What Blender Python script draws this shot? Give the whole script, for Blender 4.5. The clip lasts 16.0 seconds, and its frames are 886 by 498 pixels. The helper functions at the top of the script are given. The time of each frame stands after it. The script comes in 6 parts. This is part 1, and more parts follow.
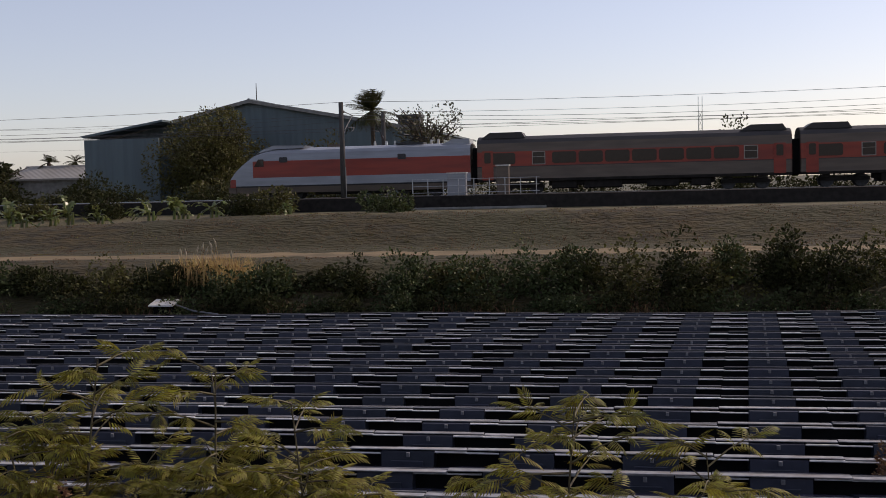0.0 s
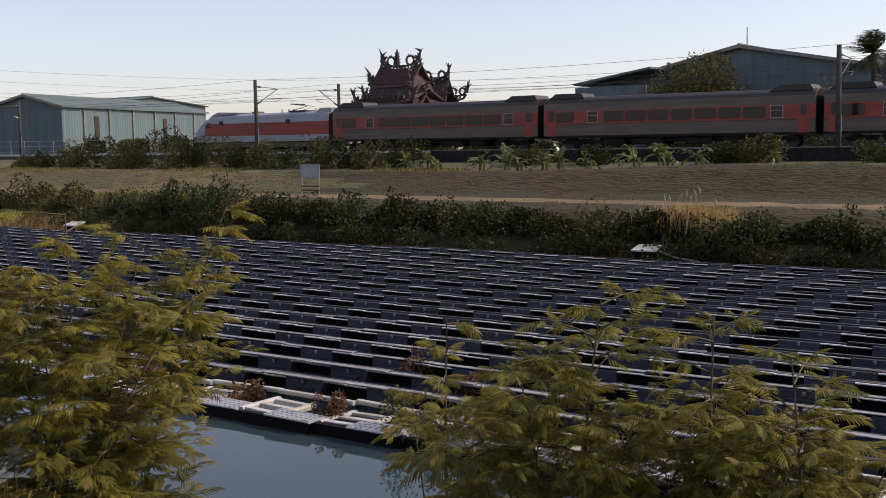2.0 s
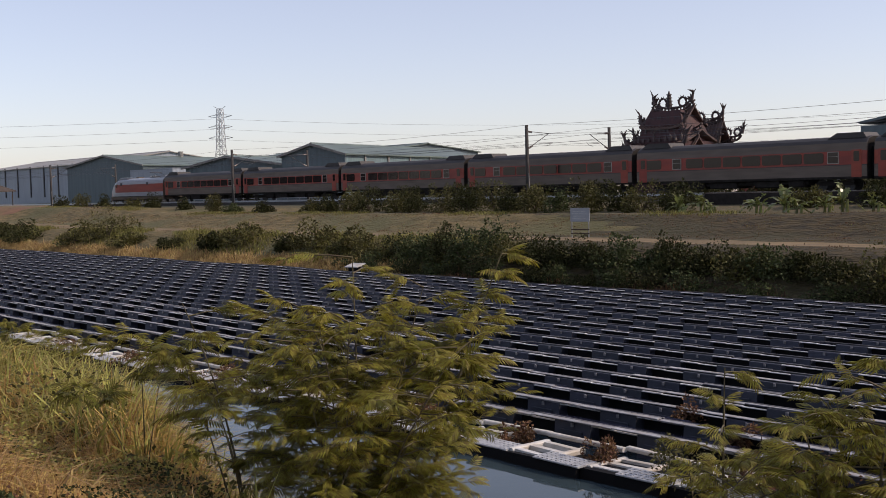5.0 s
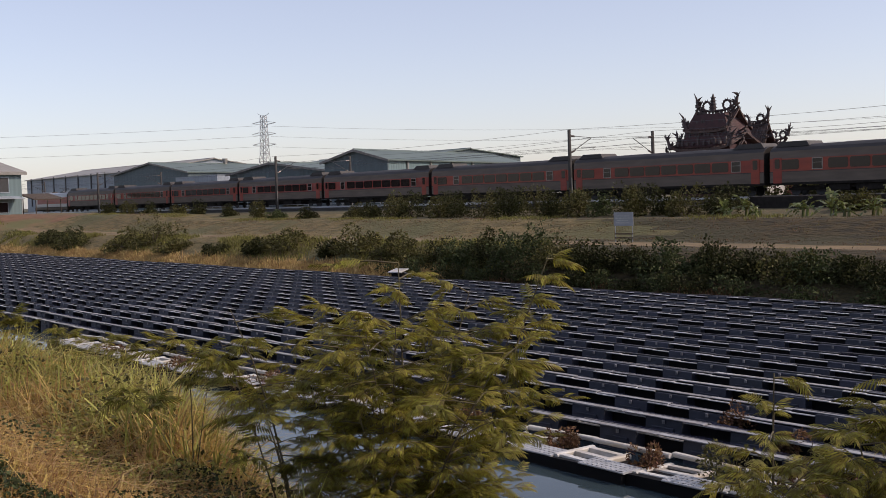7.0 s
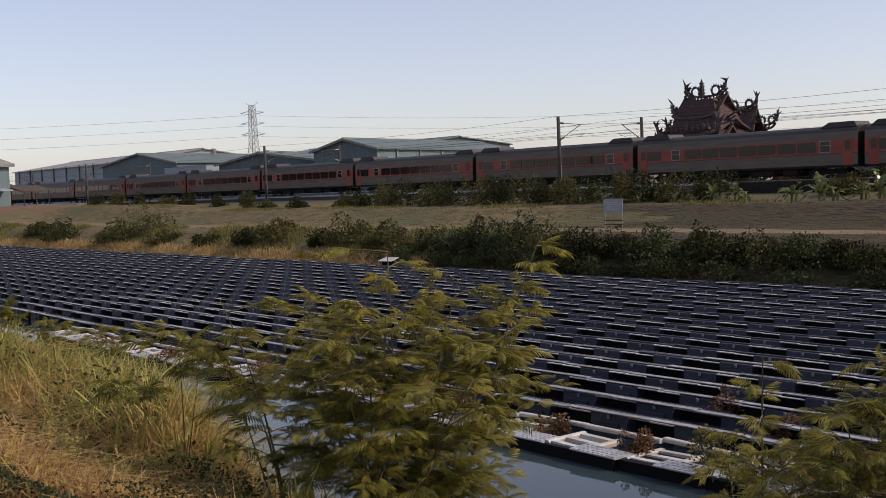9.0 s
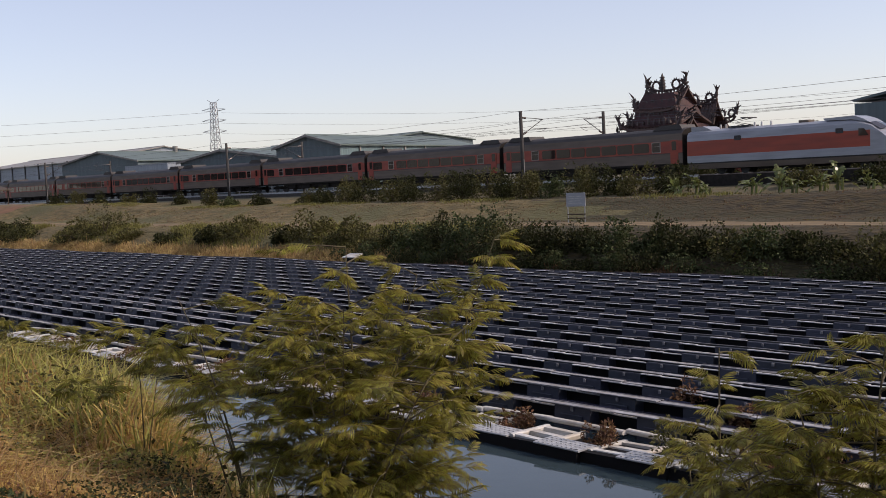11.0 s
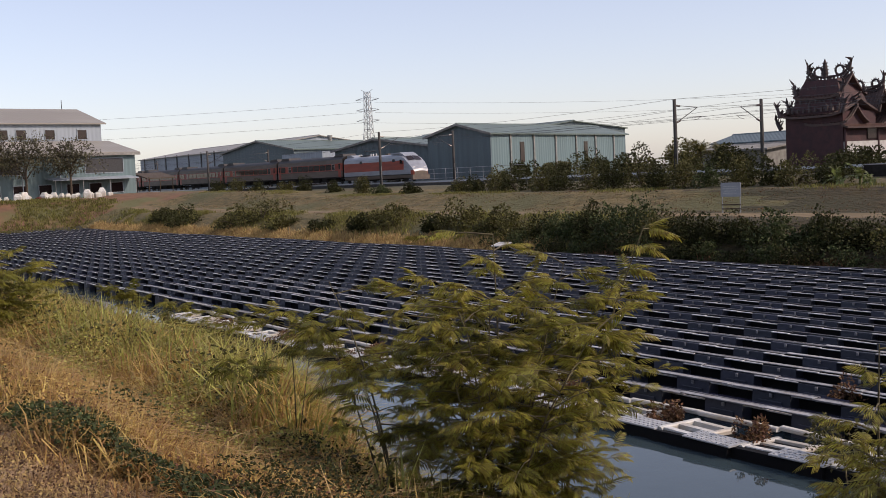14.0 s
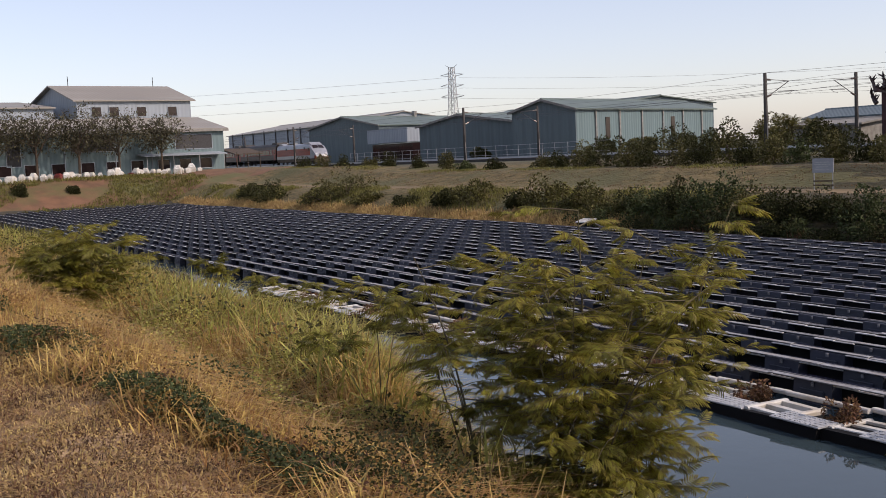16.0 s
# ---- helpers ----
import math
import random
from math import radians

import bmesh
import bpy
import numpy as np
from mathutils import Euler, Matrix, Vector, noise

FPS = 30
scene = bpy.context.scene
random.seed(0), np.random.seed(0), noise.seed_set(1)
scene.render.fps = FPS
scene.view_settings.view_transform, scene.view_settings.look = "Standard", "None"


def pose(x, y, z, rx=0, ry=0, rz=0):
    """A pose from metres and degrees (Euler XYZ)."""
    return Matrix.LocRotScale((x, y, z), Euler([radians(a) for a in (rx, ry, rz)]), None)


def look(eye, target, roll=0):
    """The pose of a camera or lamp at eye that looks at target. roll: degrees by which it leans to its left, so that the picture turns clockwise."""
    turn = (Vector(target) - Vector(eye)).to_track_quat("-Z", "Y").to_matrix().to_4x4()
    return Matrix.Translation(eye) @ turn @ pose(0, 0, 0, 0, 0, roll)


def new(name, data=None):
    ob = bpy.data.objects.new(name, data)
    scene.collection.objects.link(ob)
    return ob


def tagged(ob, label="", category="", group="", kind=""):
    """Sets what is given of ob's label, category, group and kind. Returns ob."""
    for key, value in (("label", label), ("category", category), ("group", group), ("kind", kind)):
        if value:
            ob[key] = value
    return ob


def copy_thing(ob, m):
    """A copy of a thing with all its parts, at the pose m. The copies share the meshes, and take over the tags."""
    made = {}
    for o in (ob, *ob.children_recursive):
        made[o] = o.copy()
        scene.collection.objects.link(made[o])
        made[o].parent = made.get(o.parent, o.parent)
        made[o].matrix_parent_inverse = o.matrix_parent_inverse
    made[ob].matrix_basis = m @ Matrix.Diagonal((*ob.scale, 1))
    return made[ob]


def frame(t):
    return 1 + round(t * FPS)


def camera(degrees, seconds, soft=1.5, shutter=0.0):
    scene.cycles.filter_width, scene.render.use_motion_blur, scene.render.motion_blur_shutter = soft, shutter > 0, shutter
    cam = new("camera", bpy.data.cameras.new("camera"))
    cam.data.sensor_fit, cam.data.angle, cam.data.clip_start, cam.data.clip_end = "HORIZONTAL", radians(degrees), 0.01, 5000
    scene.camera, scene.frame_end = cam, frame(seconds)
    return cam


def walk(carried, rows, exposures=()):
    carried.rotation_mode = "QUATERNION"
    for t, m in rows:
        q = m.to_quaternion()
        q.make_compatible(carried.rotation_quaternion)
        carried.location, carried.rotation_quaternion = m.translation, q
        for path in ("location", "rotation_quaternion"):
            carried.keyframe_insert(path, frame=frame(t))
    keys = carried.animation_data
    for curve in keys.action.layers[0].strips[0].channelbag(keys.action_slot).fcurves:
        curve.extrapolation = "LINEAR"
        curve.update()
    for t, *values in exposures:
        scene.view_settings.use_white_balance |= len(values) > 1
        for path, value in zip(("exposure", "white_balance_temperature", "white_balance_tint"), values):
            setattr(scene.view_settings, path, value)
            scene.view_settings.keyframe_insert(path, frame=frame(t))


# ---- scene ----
LENS = 43.70
EYE = 5.45
# seconds, x, y, z from the first eye, then yaw, pitch and lean in degrees
ROWS = [
    (0.0, -0.000, -0.000, 0.000, 10.05, -3.38, -1.41),
    (0.5, -0.040, -0.023, 0.002, 18.92, -4.29, -1.33),
    (1.0, -0.070, -0.044, 0.001, 25.25, -4.22, -0.68),
    (1.5, -0.084, -0.061, -0.002, 29.71, -4.92, -0.59),
    (2.0, -0.110, -0.083, -0.001, 34.67, -5.61, -0.91),
    (2.5, -0.125, -0.101, 0.003, 38.58, -5.48, -1.05),
    (3.0, -0.128, -0.104, 0.001, 43.58, -3.66, -0.19),
    (3.5, -0.127, -0.106, 0.002, 46.55, -3.41, -0.47),
    (4.0, -0.128, -0.109, 0.004, 47.73, -3.36, -1.06),
    (4.2, -0.128, -0.110, 0.004, 47.80, -3.22, -1.28),
    (6.5, -0.146, -0.132, 0.009, 50.21, -3.06, -1.51),
    (7.0, -0.146, -0.134, 0.009, 50.73, -2.76, -1.78),
    (7.5, -0.145, -0.136, 0.010, 51.22, -2.16, -1.63),
    (8.0, -0.142, -0.136, 0.010, 51.38, -2.10, -1.86),
    (8.5, -0.139, -0.137, 0.010, 51.67, -2.27, -1.93),
    (9.0, -0.132, -0.134, 0.009, 50.25, -3.39, -2.31),
    (9.2, -0.128, -0.132, 0.008, 49.42, -3.09, -2.48),
    (11.3, -0.085, -0.113, -0.000, 48.44, -3.80, -2.89),
    (11.5, -0.083, -0.113, -0.001, 49.31, -3.75, -2.85),
    (12.0, -0.079, -0.114, -0.003, 49.83, -3.79, -2.64),
    (12.5, -0.076, -0.115, -0.004, 52.30, -3.83, -2.41),
    (13.0, -0.071, -0.115, -0.005, 55.21, -3.70, -2.24),
    (13.5, -0.067, -0.115, -0.006, 56.04, -3.91, -2.47),
    (14.0, -0.064, -0.115, -0.007, 56.18, -3.90, -2.65),
    (14.5, -0.063, -0.116, -0.007, 58.55, -4.26, -2.85),
    (15.0, -0.063, -0.117, -0.007, 60.03, -3.97, -2.55),
    (15.5, -0.065, -0.118, -0.007, 61.17, -4.58, -2.67),
    (16.0, -0.067, -0.120, -0.007, 60.58, -4.95, -2.69),
]


def view(x, y, z, yaw, pitch, lean):
    eye = Vector((x, y, EYE + z))
    a, p = radians(yaw), radians(pitch)
    return look(eye, eye + 10 * Vector((-math.sin(a) * math.cos(p), math.cos(a) * math.cos(p), math.sin(p))), lean)


cam = camera(LENS, 16.0, soft=0.8)
EXPOSURES = [(0.0, -0.51, 6900, 22), (1.0, -0.28, 6900, 22), (2.0, -0.17, 6900, 22), (4.0, -0.20, 6900, 22), (7.0, -0.23, 6900, 22), (8.0, -0.33, 6900, 22), (8.5, -0.43, 6900, 22), (9.0, -0.33, 6900, 22), (11.0, -0.21, 6900, 22), (13.0, -0.17, 6900, 22), (16.0, -0.13, 6900, 22)]
walk(cam, [(r[0], view(*r[1:])) for r in ROWS], EXPOSURES)

# ---- light ----
SUN_AZ, SUN_EL = radians(52), radians(36)      # azimuth to the right of +y, elevation
world = bpy.data.worlds.new("sky")
scene.world = world
world.use_nodes = True
wn = world.node_tree.nodes
sky = wn.new("ShaderNodeTexSky")
sky.sky_type, sky.sun_disc = "NISHITA", False
sky.sun_elevation, sky.sun_rotation = SUN_EL, SUN_AZ
sky.air_density, sky.dust_density, sky.ozone_density = 0.85, 1.0, 1.4
wn["Background"].inputs["Strength"].default_value = 0.145
world.node_tree.links.new(sky.outputs[0], wn["Background"].inputs["Color"])
haze = wn.new("ShaderNodeBackground")            # thin even haze over the blue
haze.inputs["Color"].default_value, haze.inputs["Strength"].default_value = (0.96, 0.985, 1.02, 1), 0.265
both = wn.new("ShaderNodeAddShader")
world.node_tree.links.new(wn["Background"].outputs[0], both.inputs[0])
world.node_tree.links.new(haze.outputs[0], both.inputs[1])
world.node_tree.links.new(both.outputs[0], wn["World Output"].inputs["Surface"])
sun = new("sun", bpy.data.lights.new("sun", "SUN"))
sun.data.energy, sun.data.angle, sun.data.color = 3.7, radians(0.6), (1.0, 0.90, 0.75)
to_sun = Vector((math.sin(SUN_AZ) * math.cos(SUN_EL), math.cos(SUN_AZ) * math.cos(SUN_EL), math.sin(SUN_EL)))
sun.matrix_world = look(to_sun * 200, (0, 0, 0))
scene.view_settings.exposure = 0.0


# ---- materials ----
def mat(name, a, b=None, rough=0.8, metal=0.0, scale=4.0, bump=0.0, bscale=40.0, deep=0.05, island=0.0, streak=None, trans=0.0, spec=0.5, c=None, cscale=0.4):
    """Two colours mixed by noise at one scale, a third by noise at a larger one, bump at a fine one; island: variation from piece to piece."""
    m = bpy.data.materials.new(name)
    m.use_nodes = True
    t = m.node_tree
    n, l = t.nodes, t.links
    p = n["Principled BSDF"]
    b = b or tuple(v * 0.75 for v in a)
    co = n.new("ShaderNodeTexCoord")
    src = co.outputs["Object"]
    if streak:
        mp = n.new("ShaderNodeMapping")
        mp.inputs["Scale"].default_value = streak
        l.new(src, mp.inputs["Vector"])
        src = mp.outputs["Vector"]
    tex = n.new("ShaderNodeTexNoise")
    tex.inputs["Scale"].default_value, tex.inputs["Detail"].default_value = scale, 6
    l.new(src, tex.inputs["Vector"])
    ramp = n.new("ShaderNodeValToRGB")
    ramp.color_ramp.elements[0].position, ramp.color_ramp.elements[1].position = 0.35, 0.65
    ramp.color_ramp.elements[0].color, ramp.color_ramp.elements[1].color = (*b, 1), (*a, 1)
    l.new(tex.outputs["Fac"], ramp.inputs["Fac"])
    col = ramp.outputs["Color"]
    if c:
        big = n.new("ShaderNodeTexNoise")
        big.inputs["Scale"].default_value, big.inputs["Detail"].default_value = cscale, 4
        l.new(co.outputs["Object"], big.inputs["Vector"])
        rr = n.new("ShaderNodeMapRange")
        rr.inputs["From Min"].default_value, rr.inputs["From Max"].default_value = 0.45, 0.62
        l.new(big.outputs["Fac"], rr.inputs["Value"])
        mx = n.new("ShaderNodeMix")
        mx.data_type = "RGBA"
        l.new(rr.outputs["Result"], mx.inputs["Factor"])
        l.new(col, mx.inputs[6])
        mx.inputs[7].default_value = (*c, 1)
        col = mx.outputs[2]
    if island:
        g = n.new("ShaderNodeNewGeometry")
        o = n.new("ShaderNodeObjectInfo")
        add = n.new("ShaderNodeMath")
        l.new(g.outputs["Random Per Island"], add.inputs[0])
        l.new(o.outputs["Random"], add.inputs[1])
        fr = n.new("ShaderNodeMath")
        fr.operation = "FRACT"
        l.new(add.outputs[0], fr.inputs[0])
        mr = n.new("ShaderNodeMapRange")
        mr.inputs["To Min"].default_value, mr.inputs["To Max"].default_value = 1 - island, 1 + island
        l.new(fr.outputs[0], mr.inputs["Value"])
        hs = n.new("ShaderNodeHueSaturation")
        l.new(mr.outputs["Result"], hs.inputs["Value"])
        mh = n.new("ShaderNodeMapRange")
        mh.inputs["To Min"].default_value, mh.inputs["To Max"].default_value = 0.5 - island * 0.06, 0.5 + island * 0.06
        l.new(fr.outputs[0], mh.inputs["Value"])
        l.new(mh.outputs["Result"], hs.inputs["Hue"])
        l.new(col, hs.inputs["Color"])
        col = hs.outputs["Color"]
    l.new(col, p.inputs["Base Color"])
    p.inputs["Roughness"].default_value, p.inputs["Metallic"].default_value = rough, metal
    p.inputs["Specular IOR Level"].default_value = spec
    if bump:
        bt = n.new("ShaderNodeTexNoise")
        bt.inputs["Scale"].default_value, bt.inputs["Detail"].default_value = bscale, 5
        l.new(src, bt.inputs["Vector"])
        bm_ = n.new("ShaderNodeBump")
        bm_.inputs["Strength"].default_value = bump
        bm_.inputs["Distance"].default_value = deep
        l.new(bt.outputs["Fac"], bm_.inputs["Height"])
        l.new(bm_.outputs["Normal"], p.inputs["Normal"])
    if trans:
        tr = n.new("ShaderNodeBsdfTranslucent")
        l.new(col, tr.inputs["Color"])
        ms = n.new("ShaderNodeMixShader")
        ms.inputs["Fac"].default_value = trans
        l.new(p.outputs[0], ms.inputs[1])
        l.new(tr.outputs[0], ms.inputs[2])
        l.new(ms.outputs[0], n["Material Output"].inputs["Surface"])
    return m


M = dict(
    path=mat("dry_path", (0.36, 0.22, 0.10), (0.12, 0.066, 0.028), 0.95, scale=7, bump=0.9, bscale=30, c=(0.45, 0.31, 0.185), cscale=1.4),
    bank=mat("bank_soil", (0.12, 0.09, 0.045), (0.06, 0.06, 0.025), 0.95, scale=3, bump=0.8, bscale=25),
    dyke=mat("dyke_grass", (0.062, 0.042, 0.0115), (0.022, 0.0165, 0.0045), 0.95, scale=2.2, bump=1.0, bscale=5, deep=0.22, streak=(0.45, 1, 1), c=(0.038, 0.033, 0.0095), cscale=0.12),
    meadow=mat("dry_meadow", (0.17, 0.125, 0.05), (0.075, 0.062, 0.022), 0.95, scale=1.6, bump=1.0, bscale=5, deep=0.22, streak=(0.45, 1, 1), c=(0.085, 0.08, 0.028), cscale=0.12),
    track_path=mat("dyke_path", (0.2, 0.14, 0.07), (0.11, 0.08, 0.04), 0.95, scale=1.5, bump=0.5, bscale=12, streak=(0.2, 1, 1)),
    mud=mat("pond_bed", (0.05, 0.045, 0.03), None, 0.9, scale=2, bump=0.4),
    far=mat("far_ground", (0.09, 0.075, 0.04), (0.045, 0.05, 0.022), 0.95, scale=0.15, bump=0.4, bscale=3),
    redsoil=mat("red_soil", (0.19, 0.095, 0.052), (0.12, 0.065, 0.036), 0.95, scale=0.5, bump=0.6, bscale=6, c=(0.10, 0.095, 0.035), cscale=0.16),
    ballast=mat("ballast", (0.06, 0.052, 0.045), (0.025, 0.022, 0.02), 0.95, spec=0.1, scale=9, bump=1.0, bscale=14),
    concrete=mat("concrete", (0.27, 0.265, 0.25), (0.19, 0.185, 0.17), 0.95, spec=0.1, scale=2, bump=0.3, bscale=20),
    pole=mat("pole_concrete", (0.085, 0.08, 0.076), (0.05, 0.048, 0.046), 0.95, spec=0.1, scale=3, bump=0.2, streak=(3, 3, 0.5)),
    steel=mat("galvanised_steel", (0.42, 0.43, 0.44), (0.3, 0.31, 0.32), 0.45, 0.7, scale=8),
    dark_steel=mat("dark_steel", (0.05, 0.05, 0.055), (0.03, 0.03, 0.03), 0.6, 0.4, scale=8),
    wire=mat("wire", (0.10, 0.10, 0.11), None, 0.6, 0.5),
    insul=mat("insulator", (0.06, 0.035, 0.03), None, 0.3),
    alu=mat("aluminium", (0.21, 0.21, 0.22), (0.12, 0.12, 0.125), 0.6, 0.1, scale=6, bump=0.05, island=0.12),
    panel=mat("solar_glass", (0.012, 0.016, 0.035), (0.018, 0.022, 0.045), 0.12, 0.0, scale=1.5, island=0.2, spec=0.5),
    ledge=mat("grey_ledge", (0.13, 0.13, 0.14), (0.075, 0.075, 0.082), 0.85, scale=6, island=0.15, spec=0.15),
    bar=mat("pale_bar", (0.62, 0.61, 0.6), (0.42, 0.41, 0.4), 0.5, scale=6, island=0.2),
    back=mat("panel_back", (0.45, 0.46, 0.48), None, 0.6, scale=3),
    floatm=mat("float_plastic", (0.029, 0.034, 0.053), (0.02, 0.024, 0.038), 0.55, scale=3, bump=0.1, bscale=12, island=0.18),
    board=mat("grey_board", (0.33, 0.33, 0.34), (0.2, 0.2, 0.21), 0.6, scale=5, bump=0.1, island=0.2, c=(0.2, 0.17, 0.14), cscale=1.1),
    # plastic hulls, and the painted shade in the array's openings
    black=mat("black_plastic_and_shade", (0.007, 0.007, 0.008), None, 0.8, scale=4, spec=0.15),
    white=mat("white_plastic", (0.62, 0.62, 0.6), (0.4, 0.4, 0.38), 0.5, scale=5, bump=0.1, island=0.1, c=(0.4, 0.36, 0.3), cscale=1.2),
    tread=mat("tread_plate", (0.45, 0.46, 0.47), (0.33, 0.34, 0.35), 0.5, 0.3, scale=6, bump=0.3, bscale=60),
    orange=mat("train_orange", (0.29, 0.038, 0.017), (0.2, 0.027, 0.014), 0.5, scale=1.2, streak=(0.3, 1, 2), island=0.05),
    cream=mat("train_grey", (0.125, 0.095, 0.073), (0.085, 0.065, 0.05), 0.6, scale=1.5, streak=(0.3, 1, 2)),
    lwhite=mat("loco_white", (0.27, 0.29, 0.325), (0.21, 0.225, 0.255), 0.3, scale=1.5, streak=(0.3, 1, 2)),
    roof=mat("train_roof", (0.032, 0.028, 0.028), (0.02, 0.018, 0.018), 0.6, scale=1.2, streak=(0.4, 1, 1)),
    under=mat("underframe", (0.03, 0.027, 0.025), (0.018, 0.016, 0.015), 0.9, scale=3, spec=0.12),
    glass=mat("window_glass", (0.022, 0.013, 0.013), None, 0.12, spec=0.3),
    pane=mat("pale_window_frame", (0.3, 0.28, 0.25), None, 0.5),
    red=mat("red_paint", (0.17, 0.03, 0.027), None, 0.4),
    lamp=mat("headlamp", (0.8, 0.8, 0.78), None, 0.1, spec=0.8),
    ware=mat("warehouse_steel", (0.10, 0.138, 0.15), (0.082, 0.112, 0.124), 0.55, 0.1, scale=0.6, streak=(3, 3, 0.15)),
    warel=mat("pale_green_cladding", (0.115, 0.175, 0.185), (0.095, 0.145, 0.155), 0.55, scale=0.5, streak=(3, 3, 0.15)),
    waregreen=mat("green_roof_sheet", (0.12, 0.16, 0.14), (0.09, 0.122, 0.108), 0.5, 0.1, scale=0.5, streak=(1, 0.2, 1)),
    whitewall=mat("white_cladding", (0.26, 0.30, 0.34), (0.22, 0.255, 0.285), 0.6, scale=0.4, streak=(3, 3, 0.2)),
    creamroof=mat("cream_roof_sheet", (0.26, 0.245, 0.215), (0.215, 0.2, 0.175), 0.5, scale=0.3, streak=(1, 0.2, 1)),
    temple=mat("temple_red", (0.06, 0.02, 0.021), (0.036, 0.014, 0.016), 0.75, scale=1.5, bump=0.3),
    tile=mat("temple_tile", (0.075, 0.034, 0.024), (0.04, 0.022, 0.018), 0.5, scale=3, bump=0.4, bscale=10),
    ornament=mat("temple_ornament", (0.06, 0.034, 0.03), (0.032, 0.022, 0.022), 0.6, scale=4, island=0.4),
    plaster=mat("pale_plaster", (0.5, 0.49, 0.47), (0.38, 0.37, 0.35), 0.85, scale=2, bump=0.1),
    bark=mat("bark", (0.09, 0.065, 0.045), (0.05, 0.035, 0.025), 0.9, scale=12, bump=0.6, streak=(2, 2, 0.4)),
    stem=mat("green_stem", (0.10, 0.085, 0.035), (0.06, 0.045, 0.025), 0.8, scale=15),
    leu=mat("feathery_leaf", (0.23, 0.195, 0.03), (0.12, 0.115, 0.018), 0.6, scale=1.5, island=0.4, trans=0.42, spec=0.3),
    leaf=mat("bush_leaf", (0.05, 0.05, 0.015), (0.026, 0.029, 0.01), 0.75, scale=1.0, island=0.4, trans=0.2, spec=0.2),
    leaf2=mat("olive_leaf", (0.105, 0.094, 0.028), (0.056, 0.054, 0.018), 0.65, scale=1.0, island=0.35, trans=0.25, spec=0.25),
    vine=mat("vine_leaf", (0.072, 0.086, 0.029), (0.036, 0.048, 0.016), 0.7, scale=0.8, island=0.4, trans=0.2, spec=0.3),
    banana=mat("banana_leaf", (0.18, 0.2, 0.065), (0.1, 0.12, 0.035), 0.35, scale=2, island=0.4, trans=0.35),
    dry=mat("dry_grass_blade", (0.54, 0.36, 0.13), (0.36, 0.205, 0.065), 0.7, scale=1.2, island=0.4, trans=0.4),
    straw=mat("straw_blade", (0.52, 0.37, 0.16), (0.34, 0.22, 0.09), 0.7, scale=1.2, island=0.3, trans=0.4),
    grass=mat("green_blade", (0.44, 0.39, 0.11), (0.25, 0.235, 0.055), 0.6, scale=1.0, island=0.4, trans=0.5),
    verge=mat("verge_blade", (0.2, 0.18, 0.045), (0.12, 0.115, 0.03), 0.7, scale=0.6, island=0.4, trans=0.35),
    plume=mat("reed_plume", (0.5, 0.44, 0.33), None, 0.8, trans=0.4),
    pale=mat("pale_tree_leaf", (0.08, 0.07, 0.033), (0.042, 0.04, 0.02), 0.6, scale=0.6, island=0.5, trans=0.25),
    rust=mat("rusty_weed", (0.17, 0.082, 0.038), (0.09, 0.05, 0.025), 0.8, scale=2, island=0.4, trans=0.25),
)


def water_material():
    m = bpy.data.materials.new("pond_water")
    m.use_nodes = True
    n, l = m.node_tree.nodes, m.node_tree.links
    p = n["Principled BSDF"]
    p.inputs["Base Color"].default_value = (0.035, 0.055, 0.065, 1)
    p.inputs["Roughness"].default_value = 0.03
    p.inputs["IOR"].default_value = 1.33
    t = n.new("ShaderNodeTexNoise")
    t.inputs["Scale"].default_value, t.inputs["Detail"].default_value = 1.6, 3
    co = n.new("ShaderNodeTexCoord")
    l.new(co.outputs["Object"], t.inputs["Vector"])
    b = n.new("ShaderNodeBump")
    b.inputs["Strength"].default_value, b.inputs["Distance"].default_value = 0.06, 0.05
    l.new(t.outputs["Fac"], b.inputs["Height"])
    l.new(b.outputs["Normal"], p.inputs["Normal"])
    return m


M["water"] = water_material()
for key, name in (("ware", "x"), ("warel", "x"), ("whitewall", "x"), ("waregreen", "y"), ("creamroof", "y")):
    # ribs of profiled sheet
    t = M[key].node_tree
    w = t.nodes.new("ShaderNodeTexWave")
    w.inputs["Scale"].default_value = 0.9
    w.bands_direction = "DIAGONAL"
    mp = t.nodes.new("ShaderNodeMapping")
    mp.inputs["Scale"].default_value = (1, 1, 0)
    co = t.nodes.new("ShaderNodeTexCoord")
    t.links.new(co.outputs["Object"], mp.inputs["Vector"])
    t.links.new(mp.outputs["Vector"], w.inputs["Vector"])
    b = t.nodes.new("ShaderNodeBump")
    b.inputs["Strength"].default_value, b.inputs["Distance"].default_value = 0.5, 0.06
    t.links.new(w.outputs["Fac"], b.inputs["Height"])
    t.links.new(b.outputs["Normal"], t.nodes["Principled BSDF"].inputs["Normal"])


